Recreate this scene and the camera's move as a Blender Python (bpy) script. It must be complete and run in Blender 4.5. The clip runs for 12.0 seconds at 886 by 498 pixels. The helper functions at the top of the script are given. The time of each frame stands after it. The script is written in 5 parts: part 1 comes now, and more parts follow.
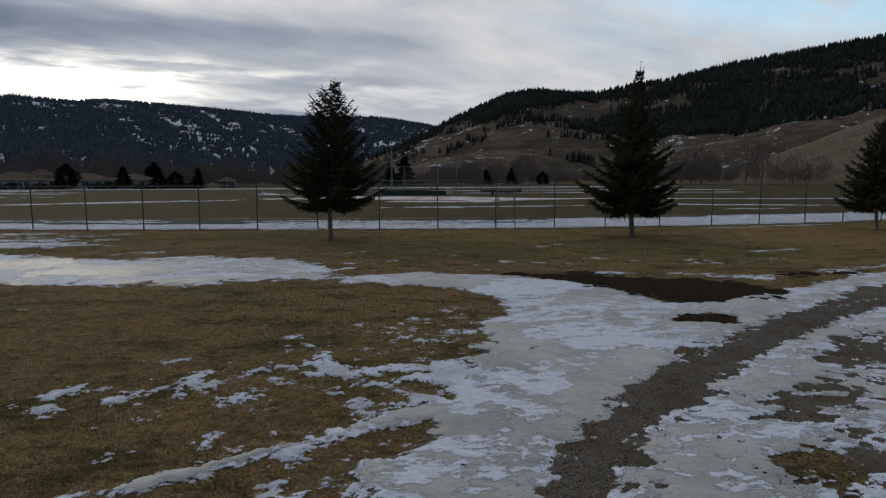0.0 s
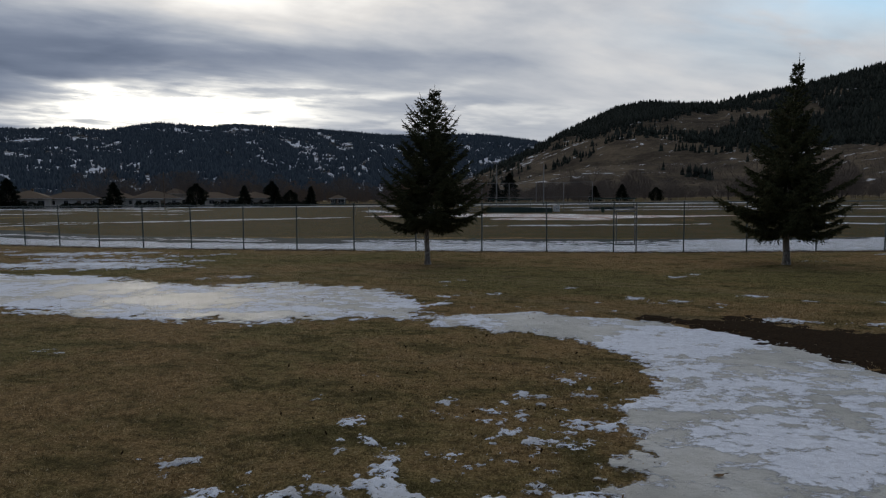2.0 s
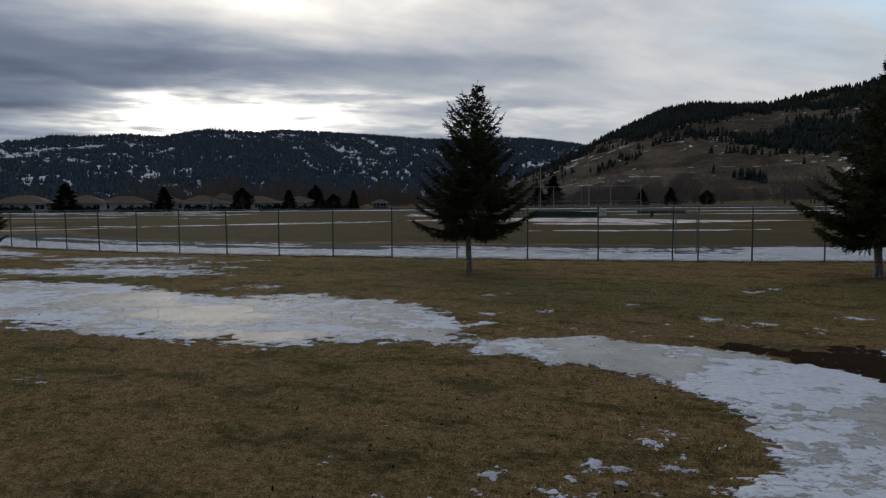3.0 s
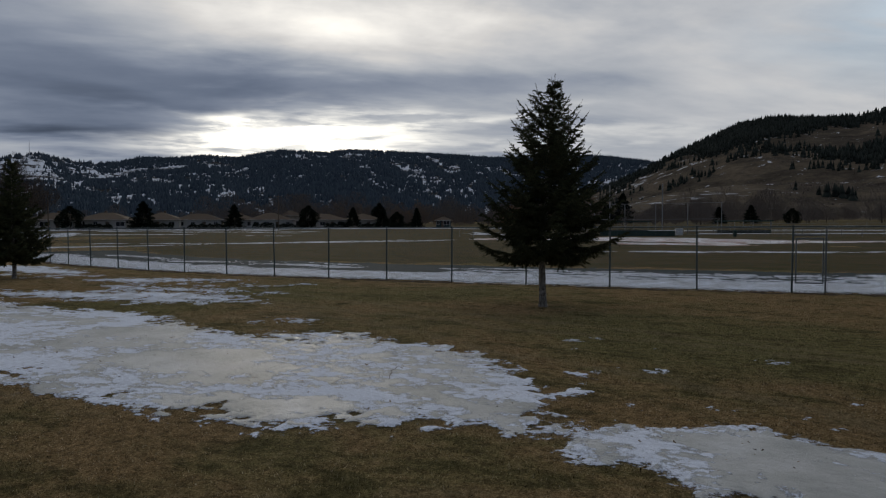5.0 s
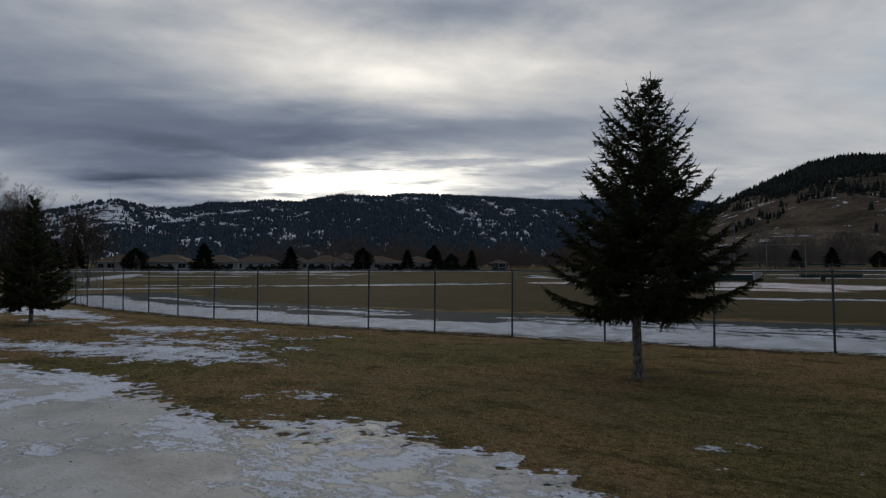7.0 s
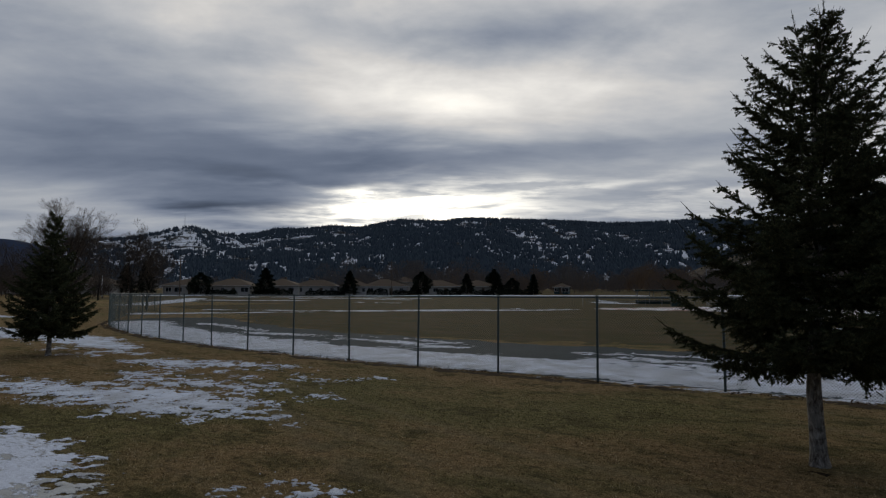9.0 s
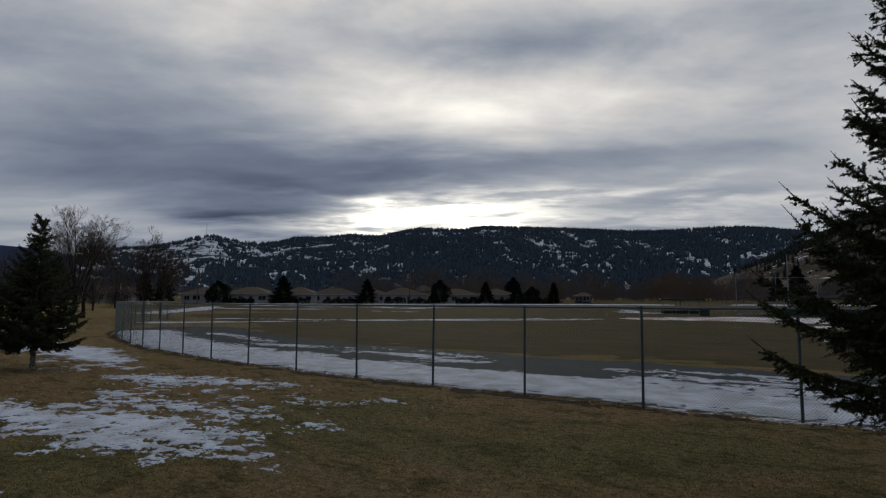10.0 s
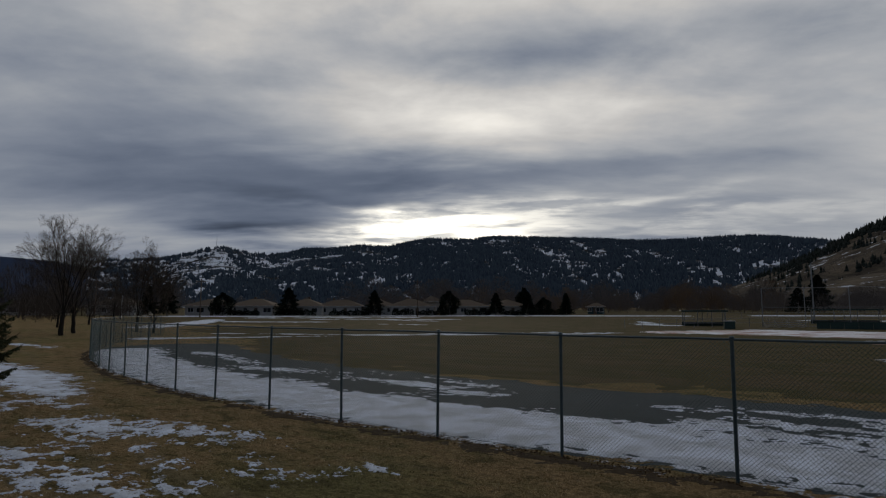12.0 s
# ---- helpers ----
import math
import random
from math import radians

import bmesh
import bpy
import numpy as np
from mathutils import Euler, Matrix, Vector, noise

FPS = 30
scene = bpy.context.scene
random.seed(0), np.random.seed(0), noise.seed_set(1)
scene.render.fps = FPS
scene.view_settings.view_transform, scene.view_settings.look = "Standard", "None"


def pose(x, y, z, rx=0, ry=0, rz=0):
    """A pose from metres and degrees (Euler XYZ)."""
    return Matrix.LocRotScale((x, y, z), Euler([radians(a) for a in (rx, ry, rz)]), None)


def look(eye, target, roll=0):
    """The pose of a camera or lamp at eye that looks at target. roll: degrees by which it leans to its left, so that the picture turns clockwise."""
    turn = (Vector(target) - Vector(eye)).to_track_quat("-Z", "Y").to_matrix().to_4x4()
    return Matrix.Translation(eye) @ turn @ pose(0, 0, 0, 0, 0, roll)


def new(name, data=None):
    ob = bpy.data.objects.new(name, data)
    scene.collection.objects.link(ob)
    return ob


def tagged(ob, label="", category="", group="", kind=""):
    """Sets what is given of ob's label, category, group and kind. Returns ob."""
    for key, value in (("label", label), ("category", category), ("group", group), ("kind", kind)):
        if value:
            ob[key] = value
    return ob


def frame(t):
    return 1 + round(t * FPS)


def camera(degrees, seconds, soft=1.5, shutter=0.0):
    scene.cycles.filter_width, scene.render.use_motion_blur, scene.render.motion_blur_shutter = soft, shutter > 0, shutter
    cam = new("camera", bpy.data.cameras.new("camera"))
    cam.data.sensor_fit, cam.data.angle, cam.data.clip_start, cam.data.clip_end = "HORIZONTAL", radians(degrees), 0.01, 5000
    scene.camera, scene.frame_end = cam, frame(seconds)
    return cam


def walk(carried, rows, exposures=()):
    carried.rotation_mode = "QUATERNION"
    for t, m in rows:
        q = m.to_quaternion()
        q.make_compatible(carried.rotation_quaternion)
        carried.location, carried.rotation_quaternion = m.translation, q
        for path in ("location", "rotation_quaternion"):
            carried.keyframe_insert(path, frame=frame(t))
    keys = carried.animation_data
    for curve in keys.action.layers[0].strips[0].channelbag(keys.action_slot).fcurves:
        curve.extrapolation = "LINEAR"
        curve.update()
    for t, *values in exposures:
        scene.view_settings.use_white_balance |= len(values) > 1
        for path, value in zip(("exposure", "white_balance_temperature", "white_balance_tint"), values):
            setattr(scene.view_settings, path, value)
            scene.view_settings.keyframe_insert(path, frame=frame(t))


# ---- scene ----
cam = camera(74.2, 12.0, soft=1.2)
PATH = [
    (0, (1.223, 2.687, 2.259), (1.263, 4.675, 2.046), -0.2),
    (0.5, (1.229, 3.277, 2.296), (1.176, 5.266, 2.093), -0.4),
    (1, (1.219, 3.938, 2.314), (1.076, 5.924, 2.127), -0.4),
    (1.5, (1.168, 4.729, 2.3), (0.938, 6.708, 2.131), -0.3),
    (2, (1.075, 5.48, 2.331), (0.762, 7.449, 2.176), -0.4),
    (2.5, (0.941, 6.354, 2.349), (0.553, 8.311, 2.207), -0.4),
    (3, (0.78, 7.145, 2.358), (0.326, 9.088, 2.217), -0.4),
    (5, (-0.12, 10.34, 2.39), (-0.781, 12.226, 2.311), -0.2),
    (5.5, (-0.446, 11.357, 2.385), (-1.153, 13.227, 2.336), -0.1),
    (6, (-0.803, 12.264, 2.405), (-1.552, 14.119, 2.391), -0.1),
    (6.5, (-1.168, 13.17, 2.395), (-1.955, 15.008, 2.417), -0.1),
    (7, (-1.528, 14.003, 2.392), (-2.363, 15.819, 2.459), 0.0),
    (7.2, (-1.655, 14.303, 2.41), (-2.511, 16.108, 2.491), 0.1),
    (9, (-3.321, 17.529, 2.44), (-4.334, 19.247, 2.589), 0.1),
    (9.5, (-3.798, 18.386, 2.468), (-4.841, 20.085, 2.632), -0.1),
    (10, (-4.444, 19.462, 2.461), (-5.51, 21.145, 2.639), 0.2),
    (10.5, (-5.01, 20.406, 2.562), (-6.084, 22.082, 2.753), 0.0),
    (11, (-5.518, 21.25, 2.654), (-6.599, 22.922, 2.85), 0.1),
    (11.5, (-6.035, 22.069, 2.728), (-7.12, 23.736, 2.934), 0.0),
    (12, (-6.55, 22.866, 2.781), (-7.64, 24.53, 2.994), 0.0),
]
walk(cam, [(t, look(eye, target, roll)) for t, eye, target, roll in PATH],
     [(0.0, 0.32), (3.0, 0.28), (5.5, 0.06), (7.0, 0.0), (9.5, 0.06), (12.0, -0.20)])

# ---- light: low sun behind a broken cloud sheet ----
SUN_AZ, SUN_EL = -33.5, 8.2


class Nodes:
    """A small builder for node trees."""

    def __init__(self, tree):
        self.t = tree

    def add(self, kind, **props):
        n = self.t.nodes.new(kind)
        for k, v in props.items():
            setattr(n, k, v)
        return n

    def put(self, socket, v):
        if isinstance(v, bpy.types.NodeSocket):
            self.t.links.new(v, socket)
        else:
            socket.default_value = v

    def m(self, op, *args, clamp=False):
        n = self.add("ShaderNodeMath", operation=op, use_clamp=clamp)
        for s, v in zip(n.inputs, args):
            self.put(s, v)
        return n.outputs[0]

    def mix(self, fac, a, b, blend="MIX"):
        n = self.add("ShaderNodeMix", data_type="RGBA", blend_type=blend)
        self.put(n.inputs[0], fac)
        for s, v in ((n.inputs[6], a), (n.inputs[7], b)):
            self.put(s, (*v, 1) if isinstance(v, tuple) and len(v) == 3 else v)
        return n.outputs[2]

    def noise(self, vec, scale, detail=4.0, rough=0.55, distort=0.0):
        n = self.add("ShaderNodeTexNoise")
        self.put(n.inputs["Vector"], vec)
        for k, v in (("Scale", scale), ("Detail", detail), ("Roughness", rough), ("Distortion", distort)):
            n.inputs[k].default_value = v
        return n.outputs[0]

    def ramp(self, fac, *stops):
        n = self.add("ShaderNodeValToRGB")
        e = n.color_ramp.elements
        while len(e) < len(stops):
            e.new(0.5)
        for el, (p, c) in zip(e, stops):
            el.position = p
            el.color = (*c, 1) if isinstance(c, tuple) else (c, c, c, 1)
        self.put(n.inputs[0], fac)
        return n.outputs[0]

    def step(self, v, lo, hi):
        n = self.add("ShaderNodeMapRange", interpolation_type="SMOOTHSTEP")
        self.put(n.inputs[0], v)
        n.inputs[1].default_value, n.inputs[2].default_value = lo, hi
        return n.outputs[0]

    def scaled(self, vec, sx, sy, sz, rz=0.0):
        n = self.add("ShaderNodeMapping")
        self.put(n.inputs[0], vec)
        n.inputs["Scale"].default_value = (sx, sy, sz)
        n.inputs["Rotation"].default_value = (0, 0, rz)
        return n.outputs[0]


world = bpy.data.worlds.new("sky")
scene.world = world
world.use_nodes = True
world.node_tree.nodes.clear()
N = Nodes(world.node_tree)
way = N.add("ShaderNodeTexCoord").outputs["Generated"]
sep = N.add("ShaderNodeSeparateXYZ")
N.put(sep.inputs[0], way)
az = N.m("MULTIPLY", N.m("ARCTAN2", sep.outputs[0], sep.outputs[1]), 57.2958)
el = N.m("MULTIPLY", N.m("ARCSINE", sep.outputs[2]), 57.2958)
depth = N.m("DIVIDE", 1.0, N.m("ADD", N.m("MAXIMUM", sep.outputs[2], 0.0), 0.13))
comb = N.add("ShaderNodeCombineXYZ")
N.put(comb.inputs[0], N.m("MULTIPLY", sep.outputs[0], depth))
N.put(comb.inputs[1], N.m("MULTIPLY", sep.outputs[1], depth))
layer = N.scaled(comb.outputs[0], 1, 1, 1, -0.56)
warp = N.m("SUBTRACT", N.noise(N.scaled(layer, 0.8, 1.2, 1), 0.9, 5, 0.55, 0.3), 0.5)
warp2 = N.m("SUBTRACT", N.noise(N.scaled(layer, 0.7, 1.5, 1), 1.6, 5, 0.52, 0.3), 0.5)
az_w = N.m("ADD", az, N.m("MULTIPLY", warp, 22.0))
el_w = N.m("ADD", el, N.m("ADD", N.m("MULTIPLY", warp2, 5.0), N.m("MULTIPLY", warp, -4.0)))


def glow(a0, e0, wa, we, amp, tilt=0.0):
    """A soft oval of cloud brightness, in degrees of bearing and height; tilt is its rise per degree of bearing."""
    across = N.m("SUBTRACT", az_w, a0)
    u = N.m("DIVIDE", across, wa)
    v = N.m("DIVIDE", N.m("SUBTRACT", N.m("SUBTRACT", el_w, e0), N.m("MULTIPLY", across, tilt)), we)
    g = N.m("EXPONENT", N.m("MULTIPLY", N.m("ADD", N.m("MULTIPLY", u, u), N.m("MULTIPLY", v, v)), -1.0))
    return N.m("MULTIPLY", g, amp)


CLOUD = [  # bearing, height, half-widths, brightness
    (-32, 18.3, 13, 3.2, 0.55), (-52, 24, 16, 4, 0.14), (-28, 29.5, 60, 3.6, 0.26), (-24, 24, 10, 2.3, -0.13), (-62, 20, 14, 4, -0.05),
    (-58, 13, 18, 3.0, -0.09), (-40, 13.3, 14, 2.0, -0.13), (-15, 13.5, 15, 1.7, -0.13), (-51, 7.9, 9, 1.1, -0.20), (-47, 10.6, 10, 1.2, -0.10), (-62, 7.6, 6, 1.2, 0.08), (-57, 10, 14, 2.2, -0.08), (-16, 18.8, 12, 3.0, 0.15),
    (10, 13, 22, 3.2, 0.08), (-14, 20, 13, 7, 0.09), (-22, 16.5, 12, 1.6, -0.08),
]
east = N.step(az, -14.0, 20.0)
west = N.step(N.m("COSINE", N.m("MULTIPLY", N.m("ADD", az, 20.0), 0.0174533)), -0.45, 0.55)
bright = N.m("ADD", N.m("ADD", 0.34, N.m("MULTIPLY", east, 0.09)), N.m("MULTIPLY", N.step(el, 30.0, 55.0), 0.20))
for row in CLOUD:
    bright = N.m("ADD", bright, glow(*row))
billow = N.noise(N.scaled(layer, 0.75, 1.35, 1), 1.5, 6, 0.53, 0.25)
streaks = N.noise(N.scaled(layer, 0.9, 1.6, 1), 2.2, 5, 0.52, 0.3)
bright = N.m("MULTIPLY", bright, N.m("ADD", 0.35, N.m("ADD", N.m("MULTIPLY", billow, 1.02), N.m("MULTIPLY", streaks, 0.30))))
puffs = N.m("MULTIPLY", N.m("SUBTRACT", N.noise(layer, 2.3, 7, 0.58, 0.2), 0.5), N.step(el, 11.0, 24.0))
bright = N.m("MULTIPLY", bright, N.m("ADD", 1.0, N.m("MULTIPLY", puffs, 1.0)))
bars = N.add("ShaderNodeCombineXYZ")
N.put(bars.inputs[0], N.m("MULTIPLY", az, 0.11))
N.put(bars.inputs[1], N.m("ADD", N.m("MULTIPLY", el, 0.8), N.m("MULTIPLY", warp, 1.4)))
bars = N.noise(bars.outputs[0], 1.0, 6, 0.58, 0.1)
sun_gap = N.m("ADD", glow(-33, 7.9, 7.5, 1.9, 2.5, 0.10), N.m("ADD", glow(-21, 10.0, 11, 0.8, 0.40, 0.03), glow(-8, 8.1, 15, 0.8, 0.26)))
lens = N.m("MAXIMUM", glow(-52, 8.0, 9, 1.1, 1.0), glow(-14, 9.5, 15, 0.55, 0.6, -0.02))
sun_gap = N.m("MULTIPLY", sun_gap, N.m("SUBTRACT", 1.0, N.m("MINIMUM", lens, 0.9)))
sun_gap = N.m("MULTIPLY", sun_gap, N.m("ADD", 0.25, N.step(bars, 0.38, 0.58)))
bright = N.m("MAXIMUM", N.m("MULTIPLY", bright, N.m("ADD", 0.36, N.m("MULTIPLY", west, 0.64))), 0.07)
tone = N.ramp(bright, (0.0, (0.55, 0.74, 1.14)), (0.17, (0.70, 0.86, 1.20)), (0.38, (0.92, 0.98, 1.085)), (0.58, (1.02, 1.0, 0.98)), (0.9, (1.04, 1.0, 0.93)))
vm = N.add("ShaderNodeVectorMath", operation="SCALE")
N.put(vm.inputs[0], tone)
N.put(vm.inputs["Scale"], bright)
vs = N.add("ShaderNodeVectorMath", operation="SCALE")
vs.inputs[0].default_value = (1.0, 0.92, 0.74)
N.put(vs.inputs["Scale"], sun_gap)
clouds = N.mix(1.0, vm.outputs[0], vs.outputs[0], "ADD")
sky = N.add("ShaderNodeTexSky", sky_type="NISHITA", sun_disc=False, sun_elevation=radians(SUN_EL), sun_rotation=radians(SUN_AZ))
vk = N.add("ShaderNodeVectorMath", operation="SCALE")
N.put(vk.inputs[0], sky.outputs[0])
vk.inputs["Scale"].default_value = 0.15
clear = N.m("MULTIPLY", glow(37, 17.0, 16, 4.2, 1.8), N.step(streaks, 0.72, 0.45))
veil = N.mix(1.0, vk.outputs[0], (0.11, 0.22, 0.33), "ADD")
final = N.mix(N.m("MINIMUM", clear, 0.72), clouds, veil)
bg = N.add("ShaderNodeBackground")
N.put(bg.inputs[0], final)
bg.inputs[1].default_value = 1.0
out = N.add("ShaderNodeOutputWorld")
N.put(out.inputs[0], bg.outputs[0])

sun_data = bpy.data.lights.new("sun", "SUN")
sun_data.energy, sun_data.angle, sun_data.color = 0.6, radians(14), (1.0, 0.9, 0.74)
sun = new("sun", sun_data)
sa, se = radians(SUN_AZ), radians(SUN_EL)
sun.matrix_world = look((0, 0, 50), Vector((0, 0, 50)) - Vector((math.sin(sa) * math.cos(se), math.cos(sa) * math.cos(se), math.sin(se))))


# ---- noise on arrays, ground height ----
def hash2(i, j, seed):
    h = (i * 374761393 + j * 668265263 + seed * 974634777) & 0xFFFFFFFF
    h = ((h ^ (h >> 13)) * 1274126177) & 0xFFFFFFFF
    return ((h ^ (h >> 16)) & 0xFFFF) / 65535.0


def vnoise(x, y, seed=0):
    xi, yi = np.floor(x).astype(np.int64), np.floor(y).astype(np.int64)
    u, v = x - xi, y - yi
    u, v = u * u * (3 - 2 * u), v * v * (3 - 2 * v)
    a, b = hash2(xi, yi, seed), hash2(xi + 1, yi, seed)
    c, d = hash2(xi, yi + 1, seed), hash2(xi + 1, yi + 1, seed)
    return (a + (b - a) * u) * (1 - v) + (c + (d - c) * u) * v - 0.5


def fbm(x, y, scale=1.0, octaves=4, seed=0, gain=0.5):
    x, y = np.asarray(x, float) * scale, np.asarray(y, float) * scale
    total, amp = 0.0, 1.0
    for k in range(octaves):
        total = total + amp * vnoise(x * 1.0 + 17.3 * k, y + 9.1 * k, seed + k)
        x, y, amp = x * 2.03, y * 2.03, amp * gain
    return total


def gz(x, y):
    """Height of the valley floor: level round the lawn, then a gentle rise."""
    r = np.hypot(np.asarray(x, float) + 3, np.asarray(y, float) - 10)
    s = np.clip(r - 60, 0, 340)
    return 0.0155 * s * s / (s + 10)


# ---- mesh helpers ----
def link_mesh(name, verts, faces, mat, parent=None, smooth=False, label=""):
    """One mesh object from arrays; faces of three or four corners."""
    me = bpy.data.meshes.new(name)
    verts = np.asarray(verts, np.float32)
    if isinstance(faces, np.ndarray):
        n = faces.shape[1]
        me.vertices.add(len(verts))
        me.vertices.foreach_set("co", verts.ravel())
        me.loops.add(faces.size)
        me.loops.foreach_set("vertex_index", faces.astype(np.int32).ravel())
        me.polygons.add(len(faces))
        me.polygons.foreach_set("loop_start", np.arange(0, faces.size, n, dtype=np.int32))
        me.update(calc_edges=True)
    else:
        me.from_pydata(verts.tolist(), [], faces)
        me.update()
    if smooth:
        me.polygons.foreach_set("use_smooth", np.ones(len(me.polygons), bool))
    me.materials.append(mat)
    ob = new(name, me)
    if parent is not None:
        ob.parent = parent
    if label:
        tagged(ob, label)
    return ob


def part(name, bm, mat, parent, label=""):
    me = bpy.data.meshes.new(name)
    bm.to_mesh(me)
    bm.free()
    me.materials.append(mat)
    ob = new(name, me)
    ob.parent = parent
    if label:
        tagged(ob, label)
    return ob


def thing(name, x, y, z, rz, label, category, group="", kind=""):
    e = new(name)
    e.matrix_basis = pose(x, y, z, 0, 0, rz)
    return tagged(e, label, category, group, kind)


def box(bm, cx, cy, cz, sx, sy, sz, bevel=0.0):
    made = bmesh.ops.create_cube(bm, size=1.0, matrix=Matrix.LocRotScale((cx, cy, cz), None, (sx, sy, sz)))
    if bevel:
        edges = list({e for v in made["verts"] for e in v.link_edges})
        bmesh.ops.bevel(bm, geom=edges, offset=bevel, segments=2, affect="EDGES", profile=0.6)
    return bm


def rod(bm, a, b, r, seg=8, r2=None):
    """A round bar from a to b."""
    a, b = Vector(a), Vector(b)
    d = b - a
    m = Matrix.Translation((a + b) / 2) @ d.to_track_quat("Z", "Y").to_matrix().to_4x4()
    bmesh.ops.create_cone(bm, cap_ends=True, segments=seg, radius1=r, radius2=r if r2 is None else r2, depth=d.length, matrix=m)
    return bm


def tubes(paths, radii, seg=5):
    """Tapered tubes along many point rows. Returns vertices and quads."""
    V, F, base = [], [], 0
    ring = np.linspace(0, 2 * np.pi, seg, endpoint=False)
    for P, R in zip(paths, radii):
        P = np.asarray(P, float)
        T = np.gradient(P, axis=0)
        T /= np.linalg.norm(T, axis=1)[:, None] + 1e-9
        up = np.where(np.abs(T[:, 2:3]) > 0.9, np.array([[1.0, 0, 0]]), np.array([[0, 0, 1.0]]))
        A = np.cross(T, up)
        A /= np.linalg.norm(A, axis=1)[:, None] + 1e-9
        B = np.cross(T, A)
        R = np.asarray(R, float)[:, None, None]
        pts = P[:, None, :] + R * (np.cos(ring)[None, :, None] * A[:, None, :] + np.sin(ring)[None, :, None] * B[:, None, :])
        V.append(pts.reshape(-1, 3))
        n = len(P)
        i, j = np.meshgrid(np.arange(n - 1), np.arange(seg), indexing="ij")
        k = (j + 1) % seg
        F.append(np.stack([base + i * seg + j, base + i * seg + k, base + (i + 1) * seg + k, base + (i + 1) * seg + j], -1).reshape(-1, 4))
        base += n * seg
    return np.concatenate(V), np.concatenate(F)


# ---- materials ----
def surface(name, build, rough=0.9, spec=0.3, metal=0.0):
    """A material; build(N, pos) returns (colour, roughness or None, height or None, bump distance)."""
    mat = bpy.data.materials.new(name)
    mat.use_nodes = True
    k = Nodes(mat.node_tree)
    p = mat.node_tree.nodes["Principled BSDF"]
    p.inputs["Roughness"].default_value = rough
    p.inputs["Specular IOR Level"].default_value = spec
    p.inputs["Metallic"].default_value = metal
    pos = k.add("ShaderNodeTexCoord").outputs["Object"]
    col, rg, height, dist, *cover = build(k, pos)
    if cover:
        k.put(p.inputs["Alpha"], cover[0])
    k.put(p.inputs["Base Color"], (*col, 1) if isinstance(col, tuple) else col)
    if rg is not None:
        k.put(p.inputs["Roughness"], rg)
    if height is not None:
        b = k.add("ShaderNodeBump")
        b.inputs["Strength"].default_value = 1.0
        b.inputs["Distance"].default_value = dist
        k.put(b.inputs["Height"], height)
        k.put(p.inputs["Normal"], b.outputs[0])
    return mat


# greener ovals of the lawn (x, y, half-width, half-depth) and worn wheel lines (x, y, bearing)
GREENER = [(0.5, 24.0, 5.0, 4.0), (-10.0, 12.0, 5.5, 4.5), (7.5, 23.0, 7.0, 4.5), (-16, 23, 4, 2), (-9.5, 29.5, 7.0, 3.0)]
WHEELS = [(-10.8, 25.7, 104.4), (-10.2, 27.2, 108), (-9.3, 24.4, 116)]


def lawn_tint(k, pos, straw, olive):
    """Straw and olive grass laid out in drifts, greener ovals and worn wheel lines."""
    xyz = k.add("ShaderNodeSeparateXYZ")
    k.put(xyz.inputs[0], pos)
    big = k.noise(pos, 0.13, 5, 0.6, 0.5)
    mid = k.noise(k.scaled(pos, 1.0, 1.6, 1, 0.35), 0.8, 6, 0.68, 0.4)
    green = k.m("ADD", k.m("MULTIPLY", big, 0.6), k.m("MULTIPLY", mid, 0.5))
    for cx, cy, rx, ry in GREENER:
        u = k.m("DIVIDE", k.m("SUBTRACT", xyz.outputs[0], cx), rx)
        v = k.m("DIVIDE", k.m("SUBTRACT", xyz.outputs[1], cy), ry)
        green = k.m("ADD", green, k.m("MULTIPLY", k.step(k.m("ADD", k.m("MULTIPLY", u, u), k.m("MULTIPLY", v, v)), 1.2, 0.1), 0.11))
    col = k.mix(k.step(green, 0.475, 0.69), straw, olive)
    col = k.mix(k.m("MULTIPLY", k.step(mid, 0.50, 0.64), 0.50), col, (0.046, 0.041, 0.015))
    damp = k.noise(k.scaled(pos, 1.0, 1.5, 1, 0.2), 4.2, 9, 0.80, 0.25)
    col = k.mix(k.m("MULTIPLY", k.step(damp, 0.50, 0.62), 0.52), col, (0.034, 0.029, 0.012))
    col = k.mix(k.m("MULTIPLY", k.step(damp, 0.46, 0.34), 0.40), col, (0.40, 0.30, 0.17))
    worn = k.step(k.noise(k.scaled(pos, 1.0, 2.6, 1, 0.75), 0.42, 6, 0.68, 0.5), 0.55, 0.72)
    for wx, wy, bearing in WHEELS:
        a = radians(bearing)
        off = k.m("ADD", k.m("MULTIPLY", k.m("SUBTRACT", xyz.outputs[0], wx), math.cos(a)), k.m("MULTIPLY", k.m("SUBTRACT", xyz.outputs[1], wy), -math.sin(a)))
        off = k.m("ADD", off, k.m("MULTIPLY", k.m("SUBTRACT", big, 0.5), 3.0))
        line = k.step(k.m("ABSOLUTE", off), 0.34, 0.05)
        worn = k.m("MAXIMUM", worn, k.m("MULTIPLY", line, k.step(mid, 0.38, 0.52)))
    return k.mix(k.m("MULTIPLY", worn, 0.42), col, (0.29, 0.225, 0.13))


